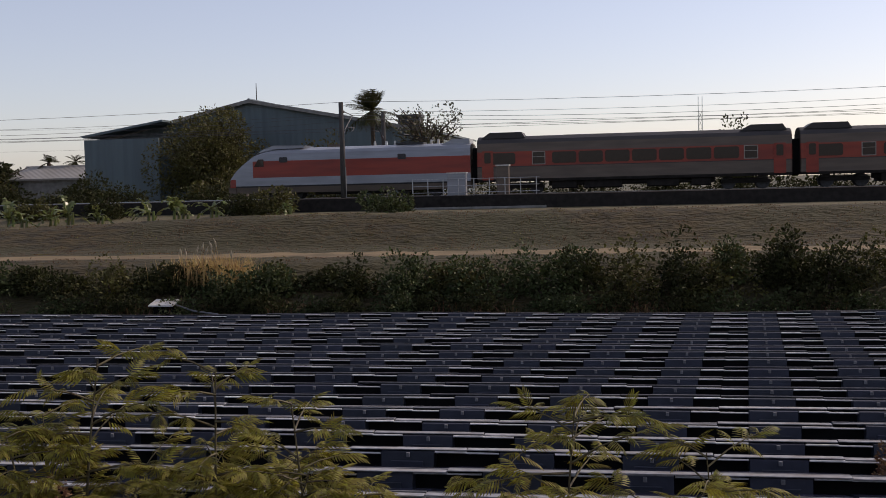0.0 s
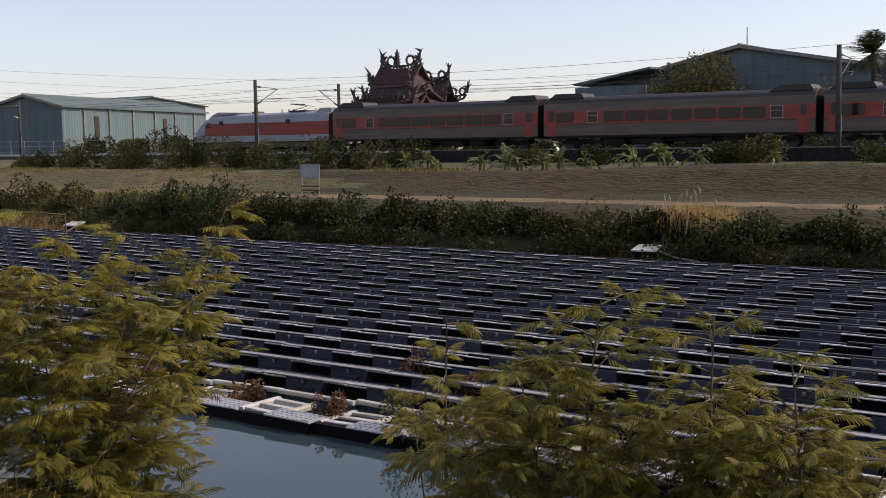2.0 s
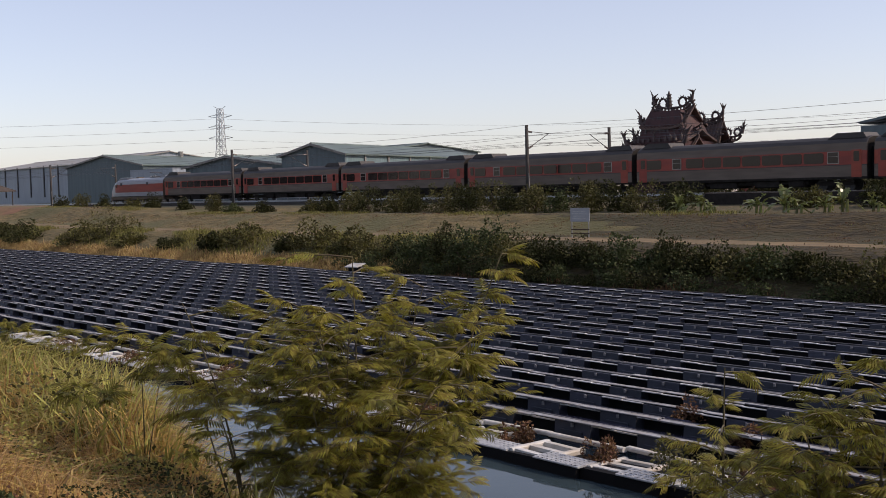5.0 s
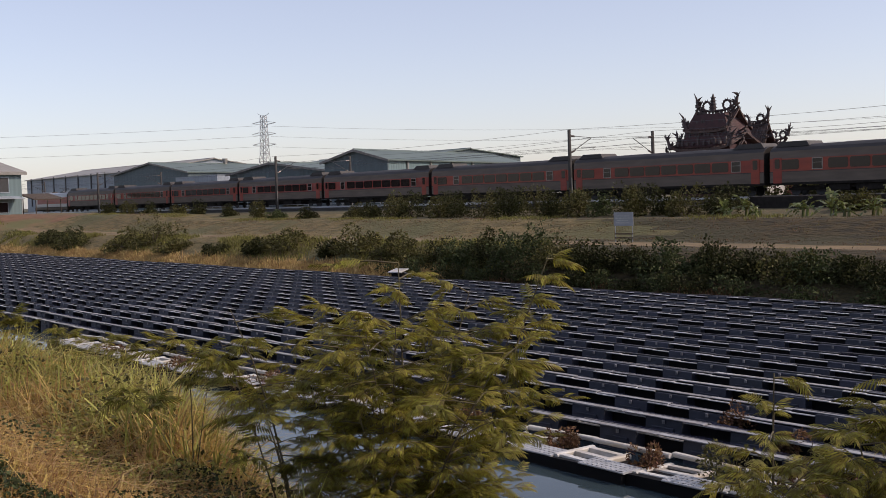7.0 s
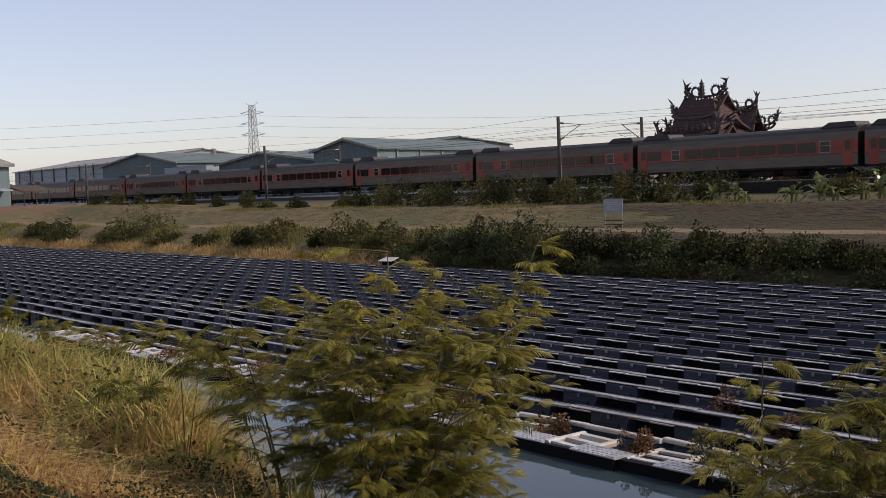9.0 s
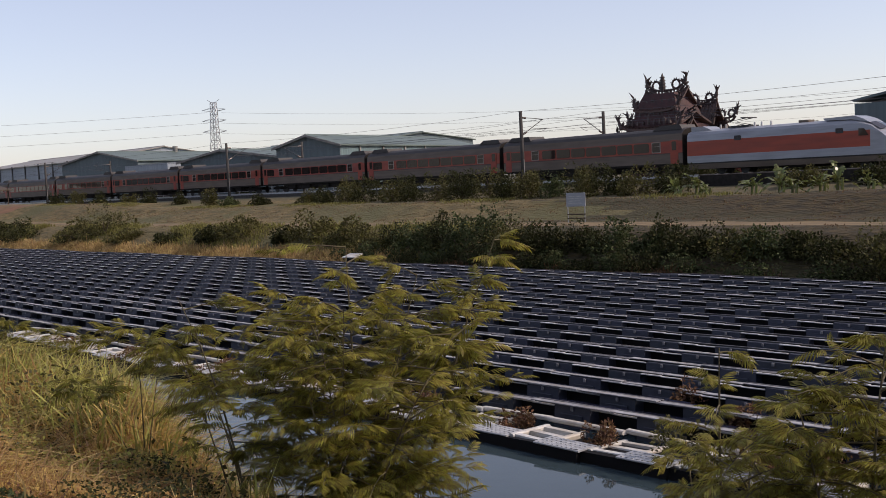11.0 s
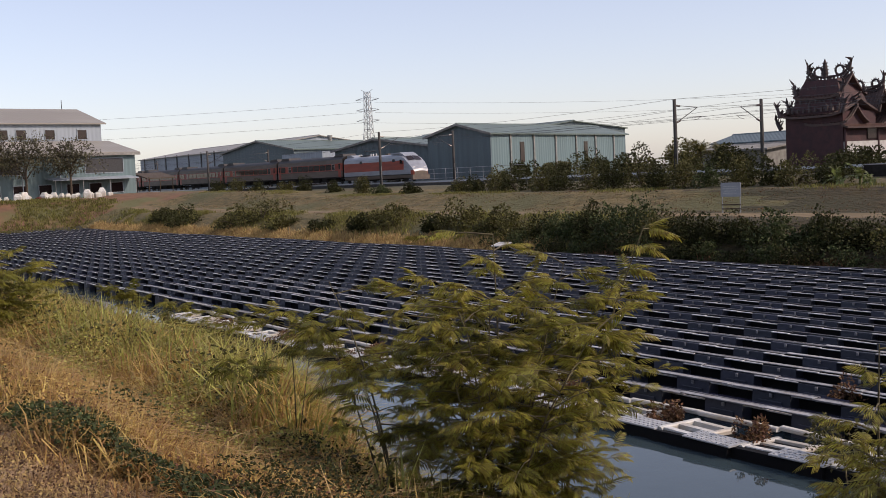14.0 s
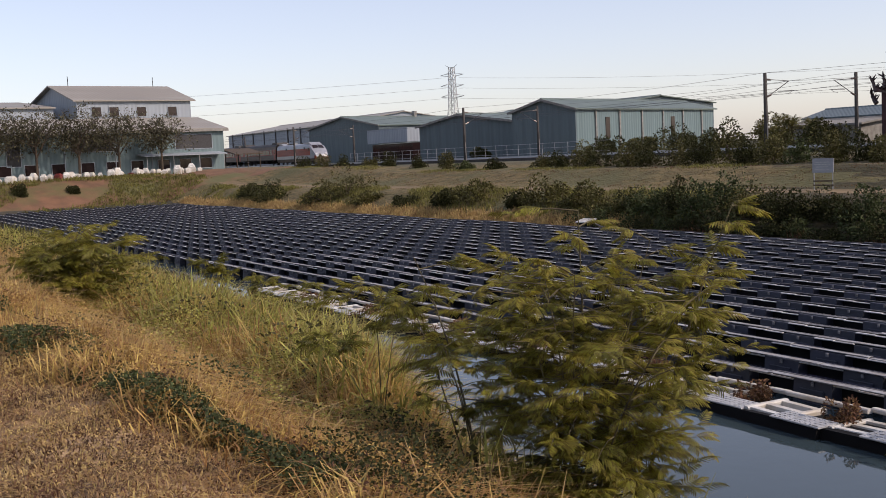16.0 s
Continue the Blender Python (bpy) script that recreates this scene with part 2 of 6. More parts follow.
# ---- building blocks ----
class Geo:
    """Gathers vertices and faces of one mesh."""

    def __init__(self):
        self.v, self.f, self.m, self.n = [], [], [], 0

    def add(self, verts, faces, slot=0):
        verts = np.asarray(verts, float).reshape(-1, 3)
        self.v.append(verts)
        for q in faces:
            self.f.append(tuple(int(i) + self.n for i in q))
        self.m += [slot] * len(faces)
        self.n += len(verts)
        return self

    def prism(self, outline, a, b, axis=0, slot=0, scale_b=1.0):
        """An outline of (u, v) pulled along an axis from a to b. axis 0: u=y, v=z; 1: u=x, v=z; 2: u=x, v=y."""
        o = np.asarray(outline, float)
        k = len(o)
        c = o.mean(0)
        rings = []
        for s, w in ((a, 1.0), (b, scale_b)):
            q = c + (o - c) * w
            r = np.zeros((k, 3))
            rest = [i for i in range(3) if i != axis]
            r[:, rest[0]], r[:, rest[1]], r[:, axis] = q[:, 0], q[:, 1], s
            rings.append(r)
        faces = [(i, (i + 1) % k, k + (i + 1) % k, k + i) for i in range(k)] + [tuple(range(k))[::-1], tuple(range(k, 2 * k))]
        return self.add(np.vstack(rings), faces, slot)

    def box(self, cx, cy, cz, sx, sy, sz, cut=0.0, slot=0, axis=2):
        """A block about a centre, its long edges along the axis cut off by cut."""
        s = [sx, sy, sz]
        c = [cx, cy, cz]
        rest = [i for i in range(3) if i != axis]
        u, v = s[rest[0]] / 2, s[rest[1]] / 2
        k = min(cut, u * 0.9, v * 0.9)
        o = [(-u + k, -v), (u - k, -v), (u, -v + k), (u, v - k), (u - k, v), (-u + k, v), (-u, v - k), (-u, -v + k)] if k else [(-u, -v), (u, -v), (u, v), (-u, v)]
        o = [(c[rest[0]] + p, c[rest[1]] + q) for p, q in o]
        return self.prism(o, c[axis] - s[axis] / 2, c[axis] + s[axis] / 2, axis, slot)

    def tube(self, pts, radii, n=6, slot=0):
        pts = [np.asarray(p, float) for p in pts]
        rings = []
        for i, p in enumerate(pts):
            d = pts[min(i + 1, len(pts) - 1)] - pts[max(i - 1, 0)]
            d = d / (np.linalg.norm(d) + 1e-9)
            s = np.cross(d, (0, 0, 1) if abs(d[2]) < 0.9 else (1, 0, 0))
            s /= np.linalg.norm(s)
            w = np.cross(d, s)
            r = radii[i] if hasattr(radii, "__len__") else radii
            a = np.arange(n) * 2 * math.pi / n
            rings.append(p + r * (np.cos(a)[:, None] * s + np.sin(a)[:, None] * w))
        k = len(pts)
        f = [(j * n + i, j * n + (i + 1) % n, (j + 1) * n + (i + 1) % n, (j + 1) * n + i) for j in range(k - 1) for i in range(n)]
        f += [tuple(range(n))[::-1], tuple(range((k - 1) * n, k * n))]
        return self.add(np.vstack(rings), f, slot)

    def mesh(self, name, mats, smooth=False):
        me = bpy.data.meshes.new(name)
        me.from_pydata(np.vstack(self.v).tolist(), [], self.f)
        for m in mats if isinstance(mats, (list, tuple)) else [mats]:
            me.materials.append(m)
        me.polygons.foreach_set("material_index", self.m)
        if smooth:
            me.polygons.foreach_set("use_smooth", [True] * len(self.f))
        me.update()
        return me


def part(name, geo, mats, parent=None, label="", smooth=False, m=None):
    """One mesh object, under a thing or on its own."""
    ob = new(name, geo.mesh(name, mats, smooth) if isinstance(geo, Geo) else geo)
    if parent:
        ob.parent = parent
    if m is not None:
        ob.matrix_basis = m
    if label:
        ob["label"] = label
    return ob


def thing(name, label, category, group="", kind="", at=None):
    ob = new(name)
    ob.empty_display_size = 0.3
    if at is not None:
        ob.matrix_basis = at
    return tagged(ob, label, category, group, kind)


def quads(name, corners, mat_, smooth=False):
    """A mesh of many loose four-cornered faces; corners: (n, 4, 3)."""
    c = np.asarray(corners, np.float32)
    n = len(c)
    me = bpy.data.meshes.new(name)
    me.vertices.add(n * 4)
    me.vertices.foreach_set("co", c.ravel())
    me.loops.add(n * 4)
    me.loops.foreach_set("vertex_index", np.arange(n * 4, dtype=np.int32))
    me.polygons.add(n)
    me.polygons.foreach_set("loop_start", np.arange(0, n * 4, 4, dtype=np.int32))
    me.polygons.foreach_set("loop_total", np.full(n, 4, dtype=np.int32))
    for m in mat_ if isinstance(mat_, (list, tuple)) else [mat_]:
        me.materials.append(m)
    me.update(calc_edges=True)
    return me


rng = np.random.default_rng(5)


def unit(v):
    return v / (np.linalg.norm(v, axis=-1, keepdims=True) + 1e-9)


def leaf_quads(p, d, length, width, droop=0.0):
    """Pointed leaves: base p, direction d (n, 3)."""
    n = len(p)
    d = unit(d)
    side = unit(np.cross(d, rng.normal(size=(n, 3))))
    length, width = np.broadcast_to(length, n)[:, None], np.broadcast_to(width, n)[:, None]
    mid = p + d * length * 0.5
    tip = p + d * length
    tip[:, 2] -= (droop * length)[:, 0]
    return np.stack([p, mid - side * width / 2, tip, mid + side * width / 2], 1)


def blades(p, height, width, lean, turn_bias=None):
    """Grass blades of two quads each, bent over."""
    n = len(p)
    a = rng.uniform(0, 2 * math.pi, n)
    out = np.stack([np.cos(a), np.sin(a), np.zeros(n)], 1)
    if turn_bias is not None:
        out = unit(out + np.asarray(turn_bias))
    b = a + rng.normal(1.57, 0.5, n)
    side = np.stack([np.cos(b), np.sin(b), np.zeros(n)], 1) * (np.broadcast_to(width, n)[:, None] / 2)
    h = np.broadcast_to(height, n)[:, None]
    le = np.broadcast_to(lean, n)[:, None]
    up = np.array([0, 0, 1.0])
    m = p + up * h * 0.6 + out * h * le * 0.35
    t = p + up * h * (1 - 0.35 * le) + out * h * le
    q1 = np.stack([p - side * 0.8, p + side * 0.8, m + side, m - side], 1)
    q2 = np.stack([m - side, m + side, t + side * 0.12, t - side * 0.12], 1)
    return np.concatenate([q1, q2])


# ---- ground, water ----
def smooth01(t):
    t = np.clip(t, 0, 1)
    return t * t * (3 - 2 * t)


PROFILE_Y = [-400, -6, -2, 1.2, 1.9, 3.2, 8.6, 10.0, 42.2, 43.4, 44.6, 47.8, 49.0, 54.0, 55.0, 58.4, 59.6, 66.0, 69.0, 86.0, 90.0, 3000]
PROFILE_Z = [3.9, 3.9, 3.92, 3.9, 3.78, 3.1, -0.05, -0.9, -0.9, -0.2, 0.35, 2.0, 2.15, 2.25, 2.35, 3.72, 3.9, 3.85, 4.15, 4.15, 4.4, 4.6]


def ground_z(x, y):
    """Height of the ground."""
    x, y = np.asarray(x, float), np.asarray(y, float)
    out = 1.2 * smooth01((-x - 15) / 12) * smooth01((y - 3.2) / 5.5) * (y < 30)      # the near shore juts out farther along
    z = np.interp(y - out, PROFILE_Y, PROFILE_Z)
    hump = np.interp(y, [3.0, 4.2, 5.6, 7.4, 9.2], [0, 0.75, 1.05, 0.7, 0]) * smooth01((-x - 1.72 * y) / (0.5 * np.abs(y) + 0.3))
    z = z + hump                                   # the bank is fuller away from the tall shrub
    left = smooth01((-x - 146) / 20)
    right = smooth01((x - 60) / 25)
    shelf = np.interp(y, [-400, 2, 60, 3000], [4.2, 4.2, 4.2, 4.6])
    z = z * (1 - left) + np.maximum(z, shelf) * left
    z = z * (1 - right) + np.maximum(z, 3.9) * right
    low = smooth01((-x - 18) / 20) * smooth01((y - 54.5) / 4) * (1 - smooth01((y - 62) / 4))
    z = z - 0.45 * low * (1 - smooth01((-x - 112) / 20))          # the crest sags along the middle of the dyke
    z = z + 0.4 * smooth01((-x - 112) / 25) * smooth01((y - 49) / 6) * (y < 66)
    bump = 0.05 * np.sin(x * 1.7 + y * 0.9) * np.sin(y * 2.3 - x * 0.6) + 0.03 * np.sin(x * 4.1) * np.sin(y * 3.7 + 1)
    return z + bump * (y < 66)


def build_ground():
    xs = np.unique(np.concatenate([np.arange(-20, 8, 0.25), np.arange(-180, 60, 3.0), np.arange(-600, 400, 40.0), [-4000, -2000, -1000, 800, 2000, 4000]]))
    ys = np.unique(np.concatenate([np.arange(-6, 10.5, 0.35), np.arange(1.25, 2.9, 0.08), np.arange(10, 43, 3.0), np.arange(42.2, 62, 0.6), np.arange(62, 92, 2.0), np.arange(92, 400, 20.0), [-4000, -1000, -300, -60, -20, 800, 2000, 4500]]))
    X, Y = np.meshgrid(xs, ys)
    V = np.stack([X, Y, ground_z(X, Y)], -1).reshape(-1, 3)
    nx, ny = len(xs), len(ys)
    g = Geo()
    faces, slots = [], []
    for j in range(ny - 1):
        for i in range(nx - 1):
            faces.append((j * nx + i, j * nx + i + 1, (j + 1) * nx + i + 1, (j + 1) * nx + i))
            yc, xc = (ys[j] + ys[j + 1]) / 2, (xs[i] + xs[i + 1]) / 2
            if xc < -152 and 5 < yc < 62:
                s = 6
            elif yc < min(2.2, max(0.7, 1.17 + (xc + 10.04) * 0.15)) + 0.1 * math.sin(xc * 0.9) + 0.06 * math.sin(xc * 5.3):
                s = 0
            elif yc < 14.5:
                s = 1
            elif yc < 43:
                s = 4
            elif 50.2 < yc < 52.6:
                s = 3
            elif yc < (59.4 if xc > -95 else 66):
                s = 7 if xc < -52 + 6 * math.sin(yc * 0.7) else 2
            elif yc < 69:
                s = 1
            else:
                s = 5
            slots.append(s)
    g.v.append(V)
    g.f, g.m, g.n = faces, slots, len(V)
    ob = part("ground", g, [M["path"], M["bank"], M["dyke"], M["track_path"], M["mud"], M["far"], M["redsoil"], M["meadow"]], smooth=True)
    tagged(ob, "dry grassy pond banks, dyke and flat land", "ground", kind="structure")
    w = Geo()
    w.add([(-200, -1, 0), (90, -1, 0), (90, 52, 0), (-200, 52, 0)], [(0, 1, 2, 3)])
    tagged(part("water", w, M["water"]), "still dark pond water reflecting the sky", "water", kind="structure")


build_ground()


# ---- floating solar array ----
PITCH_X, PITCH_Y, SHEAR = 2.24, 1.357, 0.094
SINK = -0.14                         # how deep the loaded floats ride
ROW0 = 17.46                        # y of the first row's high edge


def module_parts():
    """Meshes of one floating module about the middle of its high edge: panel, frame bar, float, clamp, low bar, black
    shade blocks.
    """
    out = {}
    g = Geo()                         # tilted glass slab, its low edge away from the camera's bank
    lo, hi = 0.36, 0.60
    g.add([(-1.07, 0.03, hi), (1.07, 0.03, hi), (1.07, 1.0, lo), (-1.07, 1.0, lo), (-1.07, 0.03, hi - 0.035), (1.07, 0.03, hi - 0.035), (1.07, 1.0, lo - 0.035), (-1.07, 1.0, lo - 0.035)],
          [(0, 1, 2, 3), (7, 6, 5, 4), (0, 4, 5, 1), (1, 5, 6, 2), (2, 6, 7, 3), (3, 7, 4, 0)])
    out["panel"] = g
    g = Geo()
    g.box(0, -0.03, 0.592, 2.22, 0.06, 0.022, 0.008, axis=0)
    g.box(0, 0.01, 0.575, 2.2, 0.03, 0.04, 0.008, axis=0)
    out["frame"] = g
    g = Geo()                         # moulded float: sloped front face with a recessed foot
    o = [(0.0, 0.565), (-0.20, 0.56), (-0.24, 0.06), (-0.2, -0.06), (0.22, -0.06), (0.22, 0.3), (0.14, 0.5)]
    g.prism(o, -0.5, 0.5, 0)
    g.box(0, -0.24, 0.33, 0.60, 0.03, 0.14, 0.02, axis=0)
    out["float"] = g
    g = Geo()
    g.box(0.02, -0.235, 0.51, 0.07, 0.04, 0.08, 0.01)
    g.box(0.02, -0.255, 0.525, 0.035, 0.02, 0.03, 0.005)
    out["clamp"] = g
    g = Geo()                         # sunlit cross bar low in the opening
    g.box(0.82, -0.17, 0.556, 0.6, 0.075, 0.03, 0.008, axis=0)
    g.box(1.42, -0.17, 0.545, 0.6, 0.06, 0.026, 0.008, axis=0)
    out["cross_bar"] = g
    # black floor and back plate standing in for the shade under the panel
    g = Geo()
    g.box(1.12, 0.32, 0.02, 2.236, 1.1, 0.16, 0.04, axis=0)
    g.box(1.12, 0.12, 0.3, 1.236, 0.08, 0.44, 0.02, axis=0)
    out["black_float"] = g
    return out


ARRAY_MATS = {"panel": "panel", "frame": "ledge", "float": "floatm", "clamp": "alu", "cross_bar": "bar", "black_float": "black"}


def build_array():
    parts = module_parts()
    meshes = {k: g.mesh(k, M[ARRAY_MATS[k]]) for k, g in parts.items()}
    array = thing("floating_solar_array", "rows of floating solar panels on grey plastic floats over the pond", "solar array")
    near, rest = [], []
    for r in range(19):
        y = ROW0 + r * PITCH_Y
        x_right = 14 + (y - 15) * 0.9
        x_left = -150 + max(0, (y - 36)) * 0.5
        k0, k1 = int(math.floor(x_left / PITCH_X)), int(math.ceil(x_right / PITCH_X))
        for k in range(k0, k1):
            x = k * PITCH_X + SHEAR * (y - 20) + 0.145
            sway = 0.035 * math.sin(0.33 * x + r * 1.3) + rng.normal(0, 0.006)
            yy = y + 0.004 * (x + 10) + rng.normal(0, 0.006)
            (near if y < 27 and -28 < x < 6 and len(near) < 240 else rest).append((x, yy, sway, rng.normal(0, 0.18)))
    for x, y, dz, a in near:
        m = pose(x, y, dz + SINK, 0, a, 0)
        for k in meshes:
            part(k, meshes[k], None, array, m=m)
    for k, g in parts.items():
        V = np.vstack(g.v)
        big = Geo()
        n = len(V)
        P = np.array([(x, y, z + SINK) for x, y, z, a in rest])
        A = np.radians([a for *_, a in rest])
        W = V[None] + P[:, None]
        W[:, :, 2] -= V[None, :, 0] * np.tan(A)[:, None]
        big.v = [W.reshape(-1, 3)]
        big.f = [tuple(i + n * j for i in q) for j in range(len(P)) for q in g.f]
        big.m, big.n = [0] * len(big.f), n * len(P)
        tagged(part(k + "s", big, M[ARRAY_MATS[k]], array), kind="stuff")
    plank = Geo()                     # wider pale walkway boards on the rows nearest the open water
    plank.box(0, -0.14, 0.606, 2.22, 0.17, 0.02, 0.006, axis=0)
    pm = plank.mesh("walkway_board", M["board"])
    for r in range(6):
        y = ROW0 + r * PITCH_Y
        for k in range(-24, 9):
            x = k * PITCH_X + SHEAR * (y - 20) + 0.145
            part("walkway_board", pm, None, array, m=pose(x, y + 0.004 * (x + 10) + 0.03 * r - (0.07 if r < 2 else 0), 0.035 * math.sin(0.33 * x + r * 1.3) - 0.004 * r + SINK))
    return array


build_array()


def build_platform():
    """Maintenance walkway of white float frames with tread plates along the near edge of the array."""
    walkway = thing("floating_walkway", "white plastic walkway floats with grey perforated tread plates", "walkway")
    y0 = 15.75
    frame_g = Geo()
    for dy in (0.0, 0.42, 0.84):
        frame_g.prism([(-0.09 + dy, 0.10), (0.09 + dy, 0.10), (0.07 + dy, 0.22), (-0.07 + dy, 0.22)], -0.85, 0.1, 0)
    for dx in (-0.86, 0.1):
        frame_g.box(dx, 0.42, 0.17, 0.14, 1.1, 0.13, 0.03, axis=1)
    plate_g = Geo()
    plate_g.box(0.52, -0.05, 0.24, 1.15, 0.55, 0.035, 0.01, axis=0)
    for i in range(9):
        for j in range(4):
            plate_g.box(0.04 + i * 0.12, -0.25 + j * 0.13, 0.262, 0.05, 0.05, 0.012)
    hull_g = Geo()
    hull_g.prism([(-0.32, -0.1), (1.05, -0.1), (1.05, 0.10), (-0.28, 0.22)], -0.93, 1.05, 0)
    beam_g = Geo()
    beam_g.box(0.05, 1.12, 0.30, 2.0, 0.14, 0.09, 0.02, axis=0)
    ms = [("float_frame", frame_g.mesh("float_frame", M["white"])), ("tread_plate", plate_g.mesh("tread_plate", M["tread"])), ("hull", hull_g.mesh("hull", M["black"])), ("edge_beam", beam_g.mesh("edge_beam", M["white"]))]
    for k in range(-14, 12):
        x = -14.85 + k * 1.99
        dz, dy = rng.normal(0, 0.02), rng.normal(0, 0.05) + 0.006 * k
        for nm, me in ms:
            part(nm, me, None, walkway, m=pose(x, y0 + dy - 0.25, dz, rng.normal(0, 1.0), rng.normal(0, 0.8), rng.normal(0, 1.0)))
    # a bent line of small floats on the open water
    g = Geo()
    for i in range(40):
        a = i / 39
        g.box(-12.2 + 3.2 * a, 9.6 + 1.6 * math.sin(a * 2.2), 0.02, 0.06, 0.06, 0.05, 0.015)
    tagged(part("float_line", g, M["white"]), "thin line of small white floats on the water", "rope")


build_platform()


def build_box():
    """Tilted white lid on a small raft beside the array."""
    t = thing("inverter_raft", "small white-lidded equipment raft at the array's edge", "raft", at=pose(-19.9, 44.0, 0.0))
    g = Geo()
    g.add([(-0.55, -0.4, 0.62), (0.55, -0.4, 0.62), (0.55, 0.45, 0.8), (-0.55, 0.45, 0.8), (-0.55, -0.4, 0.56), (0.55, -0.4, 0.56), (0.55, 0.45, 0.74), (-0.55, 0.45, 0.74)],
          [(0, 1, 2, 3), (7, 6, 5, 4), (0, 4, 5, 1), (1, 5, 6, 2), (2, 6, 7, 3), (3, 7, 4, 0)])
    part("lid", g, M["white"], t, "white metal lid")
    g = Geo()
    g.box(0, 0.1, 0.36, 0.9, 0.6, 0.4, 0.05)
    part("cabinet", g, M["black"], t)
    g = Geo()
    g.box(0.6, 0.1, 0.02, 3.4, 0.9, 0.24, 0.05, axis=0)
    part("float", g, M["floatm"], t)
    g = Geo()
    g.tube([(0.5, 0, 0.6), (1.4, -0.2, 0.35), (2.6, -0.5, 0.25)], 0.04)
    part("cable_tube", g, M["alu"], t)
    t2 = copy_thing(t, pose(-57.6, 43.0, 0.0, 0, 0, 12))


build_box()


# ---- railway ----
RAIL_Z, TRACK1, TRACK2 = 4.65, 73.45, 77.6


def build_track():
    for nm, y in (("railway_track", TRACK1), ("railway_track", TRACK2)):
        t = thing(nm, "railway track on dark ballast with concrete sleepers", "railway track", kind="structure")
        g = Geo()
        g.prism([(y - 3.4, 4.0), (y - 1.9, 4.42), (y + 1.9, 4.42), (y + 3.4, 4.0)], -700, 300, 0)
        part("ballast_bed", g, M["ballast"], t)
        for s in (-0.53, 0.53):
            g = Geo()
            g.prism([(y + s - 0.06, 4.46), (y + s + 0.06, 4.46), (y + s + 0.035, 4.62), (y + s + 0.035, RAIL_Z), (y + s - 0.035, RAIL_Z), (y + s - 0.035, 4.62)], -700, 300, 0)
            part("rail", g, M["steel"], t)
        g = Geo()
        for x in np.arange(-330, 60, 0.65):
            g.box(x, y, 4.43, 0.24, 2.1, 0.1, 0.03, axis=1)
        tagged(part("sleepers", g, M["pole"], t), kind="stuff")
    g = Geo()                                     # low retaining kerb along the dyke side
    g.prism([(66.4, 3.6), (66.8, 3.6), (66.8, 4.68), (66.6, 4.72), (66.4, 4.68)], -47, 45, 0)
    tagged(part("retaining_kerb", g, M["under"]), "low dark retaining wall beside the track", "wall", kind="structure")
    g = Geo()
    g.prism([(70.6, 4.0), (70.9, 4.0), (70.9, 4.46), (70.6, 4.46)], -330, 60, 0)
    tagged(part("cable_trough", g, M["pole"]), "dark weathered concrete cable trough along the track", "trough", kind="structure")


build_track()

POLE_X = [-338, -283, -228, -173.2, -117.7, -68.0, -18.9, 31, 81]


def catenary_pole(x, y, side):
    t = thing("catenary_pole", "dark concrete catenary pole with a bracket arm", "pole", "poles along the railway", at=pose(x, y, 4.1))
    g = Geo()
    g.tube([(0, 0, 0), (0, 0, 3.5), (-0.02, 0, 6.8)], [0.19, 0.17, 0.145], 10)
    part("shaft", g, M["pole"], t, smooth=True)
    s = side * 2.9
    g = Geo()
    g.tube([(0, side * 0.15, 6.25), (0, s, 6.1)], 0.03)
    part("top_tube", g, M["dark_steel"], t)
    g = Geo()
    g.tube([(0, side * 0.15, 4.75), (0, s * 0.95, 6.08)], 0.035)
    part("stay_tube", g, M["dark_steel"], t)
    g = Geo()
    g.tube([(0, s * 0.5, 5.25), (0, s * 1.15, 5.3)], 0.025)
    g.tube([(0, s * 1.12, 5.3), (0, s * 1.0, 5.1), (0, s * 0.8, 5.0)], 0.018)
    part("steady_arm", g, M["dark_steel"], t)
    for z0, z1, y0 in ((6.24, 6.2, 0.15), (4.8, 5.0, 0.2)):
        g = Geo()
        for i in range(5):
            a = i / 5
            g.tube([(0, side * (y0 + 0.1 * i), z0 + (z1 - z0) * a), (0, side * (y0 + 0.1 * i + 0.06), z0 + (z1 - z0) * a)], 0.085, 8)
        part("insulator", g, M["insul"], t)
    g = Geo()
    g.tube([(0.17, 0, 0), (0.17, -0.02, 2.6)], 0.05)
    part("conduit", g, M["concrete"], t)
    return t


for px_ in POLE_X:
    catenary_pole(px_, 70.0, 1)
    catenary_pole(px_ + 0.3, 80.8, -1)


def wire(label, pts_fn, r=0.012, name="overhead_wire"):
    g = Geo()
    pts = pts_fn()
    g.tube(pts, r, 4)
    tagged(part(name, g, M["wire"]), label, "wire")


def span_wire(y, z, sag, xs=POLE_X):
    def pts():
        out = []
        for a, b in zip(xs[:-1], xs[1:]):
            for i in range(8):
                u = i / 8
                out.append((a + (b - a) * u, y, z - sag * 4 * u * (1 - u)))
        out.append((xs[-1], y, z))
        return out
    return pts


for yy, zz, sg in ((72.9, 10.2, 0.55), (73.34, 9.38, 0.0), (77.9, 10.2, 0.55), (77.47, 9.38, 0.0), (70.0, 10.9, 0.35), (80.8, 10.9, 0.35), (80.95, 9.9, 0.3)):
    wire("thin dark overhead wire above the tracks", span_wire(yy, zz, sg))


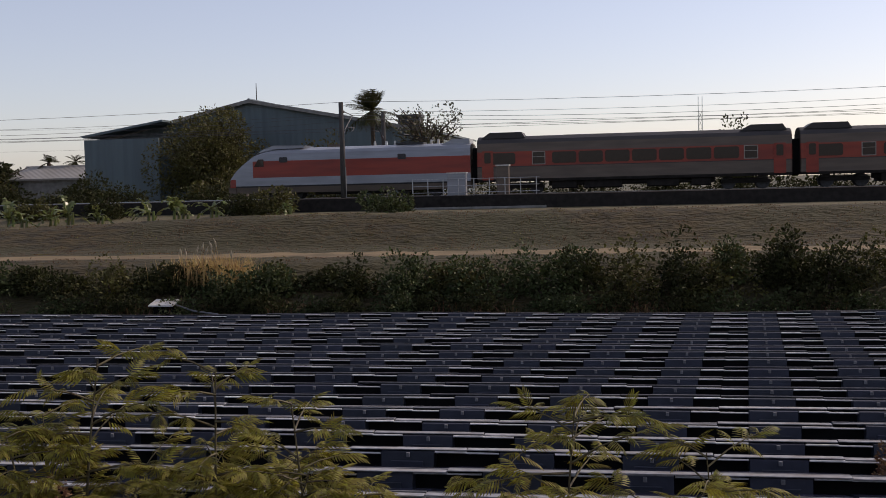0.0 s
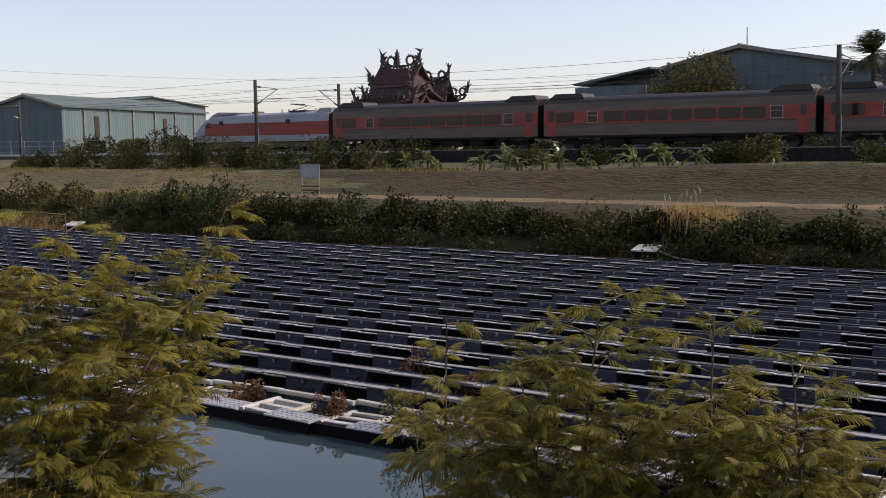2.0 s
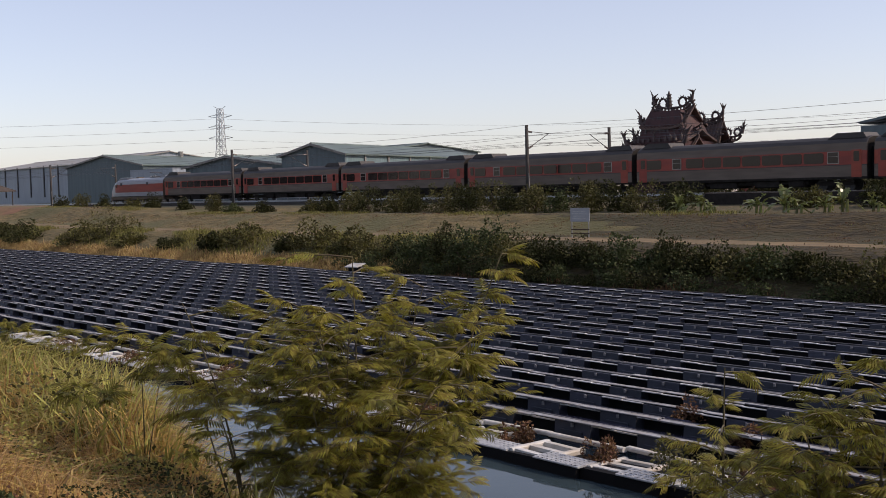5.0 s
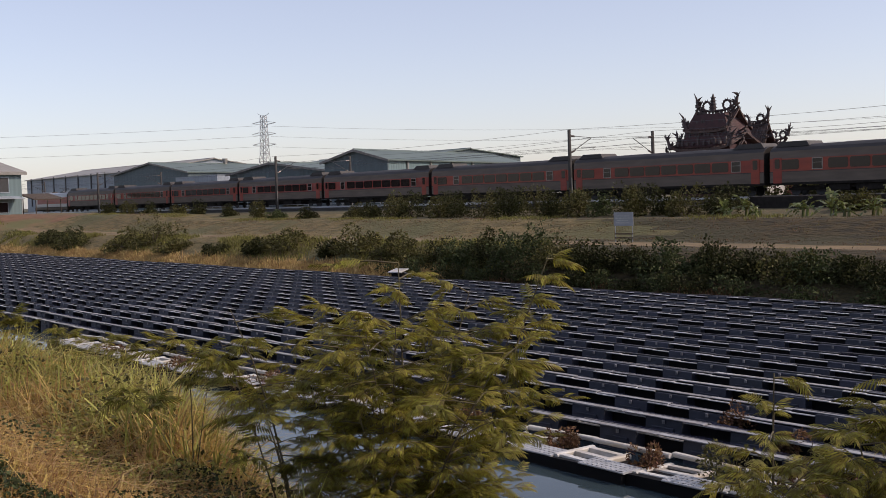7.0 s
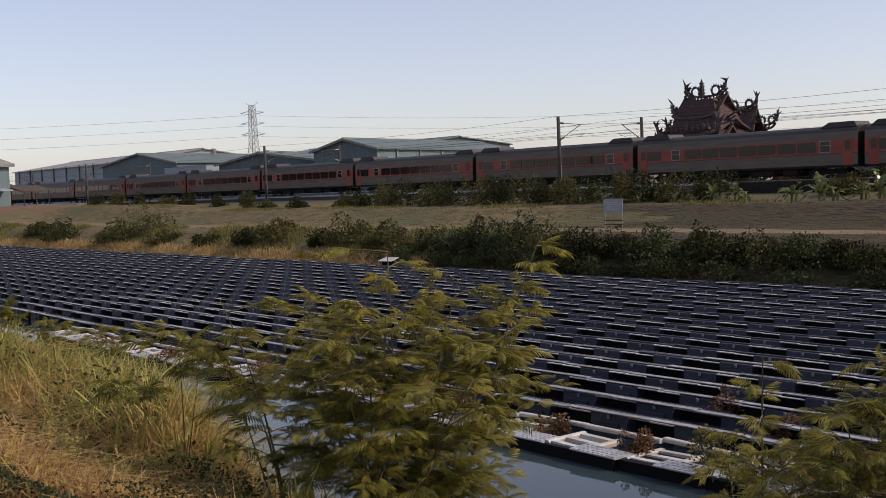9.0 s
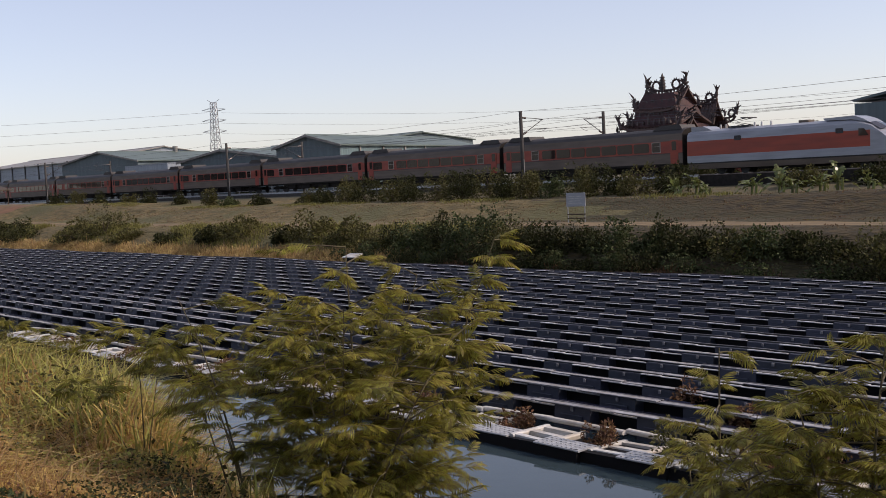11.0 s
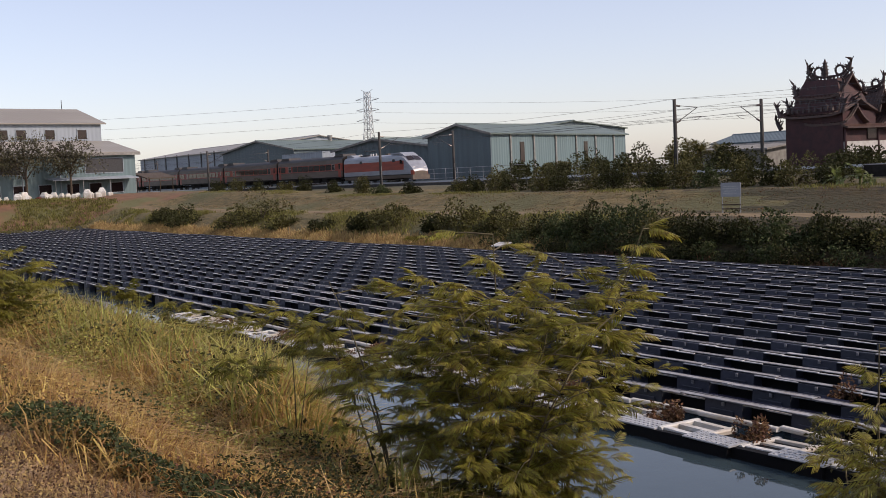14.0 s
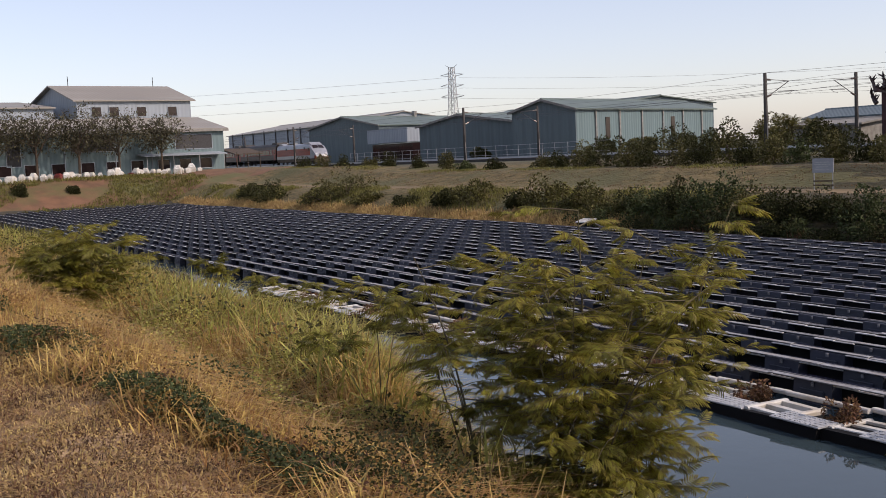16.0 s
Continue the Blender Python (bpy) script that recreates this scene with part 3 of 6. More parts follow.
# ---- train: local x runs back from the nose, z up from the rail ----
def ring_body(stations, levels, bands):
    """Loft. stations: x, half width, top. levels: z and share of the half width; bands: slot for each strip between levels."""
    g = Geo()
    rings = []
    for x, w, top in stations:
        side = []
        for z, k in levels:
            zz = min(z, top - 0.02)
            side.append((w * k, zz))
        n = len(side)
        ring = [(x, -y, z) for y, z in side]
        for u in (-0.6, -0.25, 0.25, 0.6):
            ring.append((x, u * w * levels[-1][1], top + 0.10 * (1 - abs(u)) * min(1, w)))
        ring += [(x, y, z) for y, z in reversed(side)]
        rings.append(ring)
    k = len(rings[0])
    n = len(levels)
    V = np.array(rings).reshape(-1, 3)
    faces, slots = [], []
    for j in range(len(stations) - 1):
        for i in range(k - 1):
            faces.append((j * k + i, j * k + i + 1, (j + 1) * k + i + 1, (j + 1) * k + i))
            if i < n - 1:
                s = bands[i]
            elif i >= k - n:
                s = bands[k - 2 - i]
            else:
                s = bands[-1]
            xm = (stations[j][0] + stations[j + 1][0]) / 2
            slots.append(s(xm) if callable(s) else s)
    g.v.append(V)
    g.f, g.m, g.n = faces, slots, len(V)
    e0, e1 = tuple(range(k)), tuple(range((len(stations) - 1) * k, len(stations) * k))
    g.f += [e0, e1[::-1]]
    g.m += [bands[0] if not callable(bands[0]) else bands[0](0), bands[0] if not callable(bands[0]) else bands[0](99)]
    return g


def bogie(parent, x):
    g = Geo()
    for s in (-0.75, 0.75):
        g.prism([(x - 1.5, 0.42), (x - 0.4, 0.38), (x + 0.4, 0.38), (x + 1.5, 0.42), (x + 1.5, 0.6), (x + 0.5, 0.72), (x - 0.5, 0.72), (x - 1.5, 0.6)], s - 0.06, s + 0.06, 1)
    g.box(x, 0, 0.6, 0.5, 1.6, 0.2, 0.03)
    b = part("bogie", g, M["under"], parent)
    for dx in (-1.05, 1.05):
        for s in (-0.55, 0.55):
            w = Geo()
            w.tube([(x + dx, s - 0.05, 0.42), (x + dx, s + 0.05, 0.42)], 0.42, 16)
            part("wheel", w, M["dark_steel"], b)
    return b


def build_loco():
    t = thing("electric_locomotive", "orange and white streamlined electric locomotive with pantograph", "locomotive", "train")
    st = [(0.0, 0.95, 1.25), (0.12, 1.08, 1.5), (0.5, 1.2, 1.95), (1.1, 1.3, 2.45), (1.8, 1.37, 2.95), (2.4, 1.41, 3.2), (3.2, 1.44, 3.38), (4.2, 1.45, 3.42), (10, 1.45, 3.42), (16.6, 1.45, 3.42), (16.8, 1.42, 3.36)]
    lv = [(0.45, 0.93), (0.85, 0.98), (0.95, 1.0), (1.42, 1.0), (1.5, 1.0), (2.62, 0.98), (2.7, 0.975), (3.1, 0.93), (3.3, 0.82)]
    # slots: 0 underframe, 1 black line, 2 white, 3 orange
    bands = [4, lambda x: 3 if x < 0.6 else 1, lambda x: 3 if x < 0.6 else 2, 2, lambda x: 3 if x > 2.0 else 2, 2, 2, 2, 2]
    part("body", ring_body(st, lv, bands), [M["under"], M["dark_steel"], M["lwhite"], M["orange"], M["cream"]], t, "orange band on white and grey body")
    # windscreen laid on the sloping nose
    g = Geo()
    a, b = (1.25, 1.0, 2.62), (2.0, 0.92, 3.10)
    for s in (-1, 1):
        g.add([(a[0] - 0.05, s * 0.06, a[2] + 0.12), (a[0] - 0.02, s * a[1], a[2] + 0.03), (b[0], s * b[1], b[2] + 0.05), (b[0], s * 0.06, b[2] + 0.13)], [(0, 1, 2, 3), (3, 2, 1, 0)])
    part("windscreen", g, M["glass"], t)
    for s in (-1, 1):
        g = Geo()
        g.add([(1.9, s * 1.39, 2.25), (2.6, s * 1.43, 2.25), (2.6, s * 1.425, 2.75), (2.2, s * 1.415, 2.75)], [(0, 1, 2, 3), (3, 2, 1, 0)])
        part("cab_window", g, M["glass"], t)
        for x in (4.0, 12.2):
            g = Geo()
            g.box(x, s * 1.44, 2.68, 0.55, 0.04, 0.36, 0.04, axis=1)
            part("vent", g, M["dark_steel"], t)
        g = Geo()
        g.box(0.35, s * 0.8, 1.72, 0.1, 0.36, 0.22, 0.05, axis=0)
        part("headlamp", g, M["lamp"], t)
    g = Geo()
    g.prism([(-1.2, 0.25), (1.2, 0.25), (1.25, 0.85), (-1.25, 0.85)], -0.02, 0.5, 0)
    part("snow_plough", g, M["cream"], t)
    g = Geo()
    g.prism([(2.0, 3.15), (3.3, 3.42), (5.3, 3.46), (5.45, 3.62), (3.2, 3.68), (2.5, 3.45)], -1.0, 1.0, 1)
    part("roof_fairing", g, M["lwhite"], t)
    g = Geo()
    g.prism([(14.8, 3.4), (16.7, 3.4), (16.7, 3.75), (15.6, 3.75)], -0.9, 0.9, 1)
    part("rear_fairing", g, M["lwhite"], t)
    p = part("pantograph", Geo().box(12.6, 0, 3.56, 1.9, 1.4, 0.12, 0.04), M["dark_steel"], t)
    for s in (-0.6, 0.6):
        g = Geo()
        g.tube([(12.0, s, 3.6), (13.6, s * 0.8, 3.95), (12.1, s * 0.7, 4.15)], 0.04)
        part("arm", g, M["dark_steel"], p)
    g = Geo()
    g.box(12.1, 0, 4.18, 0.35, 1.7, 0.07, 0.02)
    part("collector", g, M["dark_steel"], p)
    for x in (10.0, 10.8, 11.4, 13.9, 14.4):
        g = Geo()
        g.tube([(x, 0.3, 3.45), (x, 0.3, 3.8)], [0.1, 0.07], 8)
        part("insulator", g, M["white"], t)
    g = Geo()
    g.box(7.3, 0, 3.56, 0.8, 0.9, 0.2, 0.05)
    part("roof_box", g, M["cream"], t)
    g = Geo()
    g.box(8.4, 0, 0.62, 4.6, 2.3, 0.7, 0.1, axis=0)
    part("transformer_tank", g, M["under"], t)
    for x in (3.6, 13.2):
        bogie(t, x)
    return t


def build_car():
    t = thing("passenger_car", "orange and grey passenger carriage with dark windows", "railway carriage", "train")
    st = [(0.25, 1.40, 3.70), (0.3, 1.45, 3.74), (10, 1.45, 3.74), (20.1, 1.45, 3.74), (20.15, 1.40, 3.70)]
    lv = [(0.82, 0.97), (1.0, 1.0), (1.78, 1.0), (1.83, 1.0), (1.86, 1.0), (2.78, 0.985), (3.34, 0.95), (3.58, 0.80)]
    bands = [0, 2, 1, 3, 3, 2, 4, 4]
    part("body", ring_body(st, lv, bands), [M["under"], M["dark_steel"], M["cream"], M["orange"], M["roof"]], t, "orange window band on grey body")
    win = Geo()
    win.box(0, 0, 0, 1.55, 0.03, 0.74, 0.1, axis=1)
    wm = win.mesh("window", M["glass"])
    fr = Geo()
    fr.box(0, 0.0, 0.40, 0.86, 0.05, 0.05)
    fr.box(0, 0.0, -0.40, 0.86, 0.05, 0.05)
    fr.box(0, 0.0, 0.08, 0.80, 0.05, 0.03)
    fr.box(-0.405, 0, 0, 0.05, 0.05, 0.8)
    fr.box(0.405, 0, 0, 0.05, 0.05, 0.8)
    fm = fr.mesh("window_frame", M["pane"])
    sm = Geo()
    sm.box(0, 0, 0, 0.78, 0.035, 0.76, 0.06, axis=1)
    smm = sm.mesh("small_window", M["glass"])
    dr = Geo()
    dr.box(0, 0, 0, 0.75, 0.04, 1.9, 0.04, axis=1)
    drm = dr.mesh("door", M["orange"])
    dw = Geo()
    dw.box(0, -0.02, 0.5, 0.42, 0.03, 0.7, 0.06, axis=1)
    dwm = dw.mesh("door_window", M["glass"])
    for s in (-1, 1):
        for i in range(7):
            part("window", wm, None, t, m=pose(5.95 + i * 1.7, s * 1.452, 2.33))
        for x in (4.3, 17.65):
            w = part("small_window", smm, None, t, m=pose(x, s * 1.454, 2.33))
            part("window_frame", fm, None, w)
        part("lavatory_window", wm, None, t, m=pose(2.0, s * 1.452, 2.33))
        for x in (0.95, 19.4):
            d = part("door", drm, None, t, m=pose(x, s * 1.45, 1.9, 0, 0, 0 if s < 0 else 180))
            part("door_window", dwm, None, d)
    for x0, x1 in ((0.5, 3.4), (17.0, 19.9)):
        g = Geo()
        g.prism([(x0, 3.68), (x1, 3.68), (x1 - 0.25, 4.06), (x0 + 0.55 if x0 < 5 else x0 + 0.7, 4.06)], -1.0, 1.0, 1)
        part("air_conditioner", g, M["roof"], t)
    g = Geo()
    g.box(8.6, 0, 3.80, 5.5, 0.5, 0.06, 0.02, axis=0)
    part("roof_walkway", g, M["cream"], t)
    g = Geo()
    g.box(10.2, 0, 0.66, 10.6, 2.0, 0.34, 0.1, axis=0)
    part("underframe", g, M["under"], t)
    for x, w in ((5.9, 1.6), (8.4, 2.4), (12.2, 2.0), (14.6, 1.2)):
        g = Geo()
        g.box(x, 0, 0.58, w, 2.4, 0.56, 0.08, axis=0)
        part("equipment_box", g, M["under"], t)
    g = Geo()
    g.box(0.06, 0, 1.95, 0.34, 1.6, 2.3, 0.1, axis=0)
    g.box(20.34, 0, 1.95, 0.34, 1.6, 2.3, 0.1, axis=0)
    part("gangway", g, M["black"], t)
    for x in (3.0, 17.4):
        bogie(t, x)
    return t


CAR_LEN, LOCO_LEN = 20.4, 17.0
TRAIN = []


def build_train():
    front = build_loco()
    TRAIN.append((front, 0.0, 1))
    car = build_car()
    for i in range(12):
        c = car if i == 0 else copy_thing(car, pose(0, 0, 0))
        TRAIN.append((c, LOCO_LEN + i * CAR_LEN, 1))
    TRAIN.append((copy_thing(front, pose(0, 0, 0)), 2 * LOCO_LEN + 12 * CAR_LEN, -1))


build_train()
NOSE = [(0.0, -27.6), (1.5, -65.6), (3.5, -117.2), (5.3, -164.3), (7.0, -209.2), (9.0, -261.8), (10.7, -306.2), (12.5, -353.4), (14.5, -406.2), (16.0, -448.6)]


def motions():
    for ob, off, way in TRAIN:
        walk(ob, [(t, pose(x + off, TRACK1, RAIL_Z, 0, 0, 0 if way > 0 else 180)) for t, x in NOSE])


# ---- buildings ----
def gable_hall(name, label, x0, x1, y0, y1, base, eave, ridge, wall, roof, along="y", ridge_x=None, over=0.5, wall_side=None, turn=0, pivot=None):
    """A hall with a pitched roof. along: the direction of the ridge; turn: degrees about the pivot."""
    t = thing(name, label, "building")
    if turn:
        t.matrix_basis = pose(*pivot, 0, 0, 0, turn) @ pose(-pivot[0], -pivot[1], 0)
    rx = ridge_x if ridge_x is not None else ((x0 + x1) / 2 if along == "y" else (y0 + y1) / 2)
    g = Geo()
    if along == "y":
        o = [(x0, base), (x1, base), (x1, eave), (rx, ridge), (x0, eave)]
        for yy in (y0, y1 - 0.3):
            w = Geo()
            w.prism(o, yy, yy + 0.3, 1)
            part("gable_wall", w, M[wall], t)
        for xx in (x0, x1 - 0.3):
            w = Geo()
            w.box(xx + 0.15, (y0 + y1) / 2, (base + eave) / 2 - 0.02, 0.3, y1 - y0 - 0.62, eave - base - 0.04)
            part("side_wall", w, M[wall_side or wall], t)
        sl = (ridge - eave) / (rx - x0), (ridge - eave) / (x1 - rx)
        for xa, xb, za, zb in ((x0 - over, rx, eave - over * sl[0], ridge), (rx, x1 + over, ridge, eave - over * sl[1])):
            r = Geo()
            r.prism([(xa, za + 0.02), (xb, zb + 0.02), (xb, zb + 0.22), (xa, za + 0.22)], y0 - over, y1 + over, 1)
            part("roof_slope", r, M[roof], t)
        c = Geo()
        c.prism([(rx - 0.35, ridge + 0.1), (rx + 0.35, ridge + 0.1), (rx, ridge + 0.38)], y0 - over, y1 + over, 1)
        part("ridge_cap", c, M[roof], t)
        f = Geo()
        for xa, xb, za, zb in ((x0 - over, rx, eave - over * sl[0], ridge), (rx, x1 + over, ridge, eave - over * sl[1])):
            f.prism([(xa, za - 0.1), (xb, zb - 0.1), (xb, zb + 0.25), (xa, za + 0.25)], y0 - over - 0.12, y0 - over - 0.02, 1)
        part("verge_trim", f, M["concrete"], t)
    else:
        o = [(y0, base), (y1, base), (y1, eave), (rx, ridge), (y0, eave)]
        for xx in (x0, x1 - 0.3):
            w = Geo()
            w.prism(o, xx, xx + 0.3, 0)
            part("gable_wall", w, M[wall], t)
        for yy in (y0, y1 - 0.3):
            w = Geo()
            w.box((x0 + x1) / 2, yy + 0.15, (base + eave) / 2 - 0.02, x1 - x0 - 0.62, 0.3, eave - base - 0.04)
            part("side_wall", w, M[wall_side or wall], t)
        sl = (ridge - eave) / (rx - y0), (ridge - eave) / (y1 - rx)
        for ya, yb, za, zb in ((y0 - over, rx, eave - over * sl[0], ridge), (rx, y1 + over, ridge, eave - over * sl[1])):
            r = Geo()
            r.prism([(ya, za + 0.02), (yb, zb + 0.02), (yb, zb + 0.22), (ya, za + 0.22)], x0 - over, x1 + over, 0)
            part("roof_slope", r, M[roof], t)
        c = Geo()
        c.prism([(rx - 0.35, ridge + 0.1), (rx + 0.35, ridge + 0.1), (rx, ridge + 0.38)], x0 - over, x1 + over, 0)
        part("ridge_cap", c, M[roof], t)
    return t


def window_on(parent, x, y, z, w, h, face="x", name="window", mat_="glass"):
    """A window let 4 cm proud of a wall that faces +x or -y."""
    g = Geo()
    f = Geo()
    if face == "x":
        g.box(x + 0.03, y, z, 0.05, w, h)
        for dz in (-h / 2 - 0.05, h / 2 + 0.05):
            f.box(x + 0.06, y, z + dz, 0.12, w + 0.2, 0.1)
        for dy in (-w / 2 - 0.05, w / 2 + 0.05):
            f.box(x + 0.06, y + dy, z, 0.12, 0.1, h + 0.1)
    else:
        g.box(x, y - 0.03, z, w, 0.05, h)
        for dz in (-h / 2 - 0.05, h / 2 + 0.05):
            f.box(x, y - 0.06, z + dz, w + 0.2, 0.12, 0.1)
        for dx in (-w / 2 - 0.05, w / 2 + 0.05):
            f.box(x + dx, y - 0.06, z, 0.1, 0.12, h + 0.1)
    ob = part(name, g, M[mat_], parent)
    part("frame", f, M["whitewall"], ob)


def build_halls():
    w1 = gable_hall("warehouse", "blue-grey steel warehouse with pale cladding and a green roof", -143.3, -131.9, 97.5, 143, 4.3, 11.0, 12.6, "ware", "waregreen", wall_side="warel", turn=21, pivot=(-131.9, 97.5))
    for y in (103, 110, 117, 124, 131, 138):
        g = Geo()
        g.box(-131.8, y, 7.6, 0.25, 0.35, 6.6)
        part("pilaster", g, M["concrete"], w1)
    for y in (106.5, 127.5):
        g = Geo()
        g.box(-131.85, y, 8.2, 0.1, 1.2, 3.2)
        part("tall_window", g, M["glass"], w1)
    w3 = gable_hall("warehouse", "low blue-grey steel hall with a shallow pitched roof", -169, -149, 98, 128, 4.3, 10.0, 11.6, "ware", "waregreen", ridge_x=-160.3, wall_side="warel", turn=21, pivot=(-149, 98))
    g = Geo()
    g.box(-148.95, 100.5, 6.4, 0.1, 2.6, 4.0)
    part("roller_door", g, M["glass"], w3)
    w2 = gable_hall("warehouse", "long grey-green steel hall behind the railway", -241.1, -219, 105, 142, 4.3, 12.2, 14.5, "ware", "waregreen", ridge_x=-230, turn=21, pivot=(-230, 105))
    g = Geo()
    g.tube([(-230, 130, 14.5), (-230, 130, 15.3), (-230, 130, 16.0)], [0.5, 0.6, 0.65], 10)
    part("roof_vent", g, M["concrete"], w2)
    bay = thing("loading_shed", "white corrugated loading canopy over a dark bay", "building")
    g = Geo()
    g.prism([(-200, 10.6), (-183, 10.6), (-183, 7.9), (-200, 7.9)], 96.5, 101.5, 1)
    part("canopy", g, M["whitewall"], bay)
    g = Geo()
    g.box(-191, 99.3, 6.0, 17, 4.0, 3.4)
    part("loading_bay", g, M["glass"], bay)
    w4 = gable_hall("warehouse", "pale hall with a white sunlit roof", -330, -246, 112, 146, 4.3, 13.6, 16.2, "whitewall", "creamroof", along="x")
    for x in range(-326, -246, 9):
        g = Geo()
        g.box(x, 111.9, 10.0, 0.5, 0.2, 8.0)
        part("column", g, M["dark_steel"], w4)
    back = gable_hall("warehouse", "distant grey hall with a green roof", -238, -180, 140, 170, 4.3, 13.5, 15.2, "ware", "waregreen", along="x")
    s = gable_hall("shed", "dark blue-grey steel shed with a wide pitched roof", -55, -20, 108, 135, 4.4, 10.6, 14.2, "ware", "ware", ridge_x=-38.7)
    g = Geo()
    g.prism([(-55, 10.9), (-46.5, 12.3), (-46.5, 12.5), (-55.4, 11.1)], 104.0, 108, 1)
    part("lean_to_roof", g, M["ware"], s)
    g = Geo()
    g.box(-51, 104.2, 7.5, 8, 0.2, 6.4)
    part("lean_to_wall", g, M["ware"], s)
    g = Geo()
    g.tube([(-38.7, 110, 14.2), (-38.7, 110, 16.3)], [0.06, 0.04], 5)
    part("antenna", g, M["dark_steel"], s)
    h = gable_hall("house", "low pale house with a tin roof", -68, -57.5, 112, 120, 4.4, 7.0, 8.2, "concrete", "creamroof", along="x")
    h2 = gable_hall("house", "low grey house behind the trackside bushes", -96, -84, 101, 110, 4.4, 6.5, 7.0, "concrete", "concrete", along="x")
    h3 = gable_hall("house", "low grey roofed house in the distance", -120, -98, 132, 142, 4.4, 8.0, 9.2, "concrete", "ware", along="x")
    # fence in front of the halls
    f = thing("fence", "thin grey steel mesh fence before the halls", "fence")
    for x in np.arange(-190, -112, 3.0):
        g = Geo()
        g.tube([(x, 88, 4.3), (x, 88, 6.2)], 0.04, 5)
        part("post", g, M["steel"], f)
    for z in (4.8, 5.5, 6.15):
        g = Geo()
        g.tube([(-190, 88, z), (-112, 88, z)], 0.025, 4)
        part("rail", g, M["steel"], f)


build_halls()


def build_factory():
    """White factory with a lower front hall, facing the pond's end."""
    x0 = -176.0
    t = thing("factory", "white and pale green factory with cream roofs by the pond", "building", at=pose(x0, 58.8, 0, 0, 0, 12))
    # local frame: the front runs along -y from the origin, the face is towards +x
    base, eave = 4.2, 11.1
    g = Geo()
    g.box(-9, -24, (base + eave) / 2, 18, 48, eave - base)
    part("front_hall", g, M["warel"], t, "pale green corrugated walls")
    g = Geo()
    g.prism([(0.6, eave - 0.1), (0.6, eave + 0.15), (-9, eave + 2.4), (-18, eave + 0.1), (-18, eave - 0.1)], -48.6, 0.6, 1)
    part("front_roof", g, M["creamroof"], t)
    g = Geo()
    g.prism([(0.75, eave - 0.35), (0.62, eave - 0.35), (0.62, eave + 0.05), (0.75, eave + 0.05)], -48.6, 0.6, 1)
    part("gutter", g, M["concrete"], t)
    up = Geo()
    up.prism([(-10, 10.0), (-28, 10.0), (-28, 16.4), (-19, 19.2), (-10, 16.4)], -20.2, -0.1, 1)
    part("upper_block", up, M["whitewall"], t, "white clad upper storey")
    rf = Geo()
    rf.prism([(-9.4, 16.25), (-9.4, 16.45), (-19, 19.45), (-28.6, 16.45), (-28.6, 16.25), (-19, 19.25)], -21.0, 0.6, 1)
    part("upper_roof", rf, M["creamroof"], t)
    for y in (-2.2, -17.5):
        g = Geo()
        g.tube([(-19, y, 19.3), (-19, y, 21.0)], 0.06, 5)
        part("vent_pipe", g, M["dark_steel"], t)
    lo = Geo()
    lo.prism([(-12, 10.0), (-40, 10.0), (-40, 15.4), (-26, 17.0), (-12, 15.4)], -60, -23.2, 1)
    part("rear_block", lo, M["whitewall"], t)
    lr = Geo()
    lr.prism([(-11.4, 15.3), (-11.4, 15.5), (-26, 17.2), (-40, 15.5), (-40, 15.3), (-26, 17.0)], -60, -23.0, 1)
    part("rear_roof", lr, M["creamroof"], t)
    for i, y in enumerate((-3.6, -9.2, -14.0, -17.0)):
        window_on(t, -10, y, 14.6, 1.6, 1.5)
    for y in (-3.5, -7.2, -11, -15.5, -19.5, -23.5, -28, -32, -36, -40, -44):
        window_on(t, 0, y, 5.7, 2.0, 1.5)
    for y, w, h, z in ((-22.5, 6.5, 2.3, 9.3), (-5.5, 6.5, 2.2, 9.2), (-34.5, 2, 4.5, 8.6)):
        window_on(t, 0, y, z, w, h, name="opening", mat_="dark_steel")
    for y in (-13, -19.0, -27, -38):
        g = Geo()
        g.tube([(0.12, y, base), (0.12, y, eave)], 0.09, 6)
        part("downpipe", g, M["whitewall"], t)
    c = Geo()
    c.prism([(0.02, 7.3), (2.6, 7.0), (2.6, 7.15), (0.02, 7.5)], -15.5, -1.0, 1)
    cn = part("canopy", c, M["whitewall"], t)
    for y in (-15, -10.5, -6, -1.5):
        g = Geo()
        g.tube([(2.4, y, base), (2.4, y, 7.05)], 0.06, 6)
        part("post", g, M["steel"], cn)
    # dark open shed at the corner beside the railway
    s = thing("open_shed", "small dark open shed with a rusty roof", "shed", at=pose(-181, 63.6, 4.2))
    g = Geo()
    g.prism([(-3.5, 3.5), (3.5, 2.6), (3.5, 2.75), (-3.5, 3.7)], -2.5, 2.5, 1)
    part("roof", g, M["bark"], s)
    for x in (-3, 3):
        for y in (-2, 2):
            g = Geo()
            g.tube([(x, y, 0), (x, y, 3.0)], 0.08, 6)
            part("post", g, M["bark"], s)


build_factory()


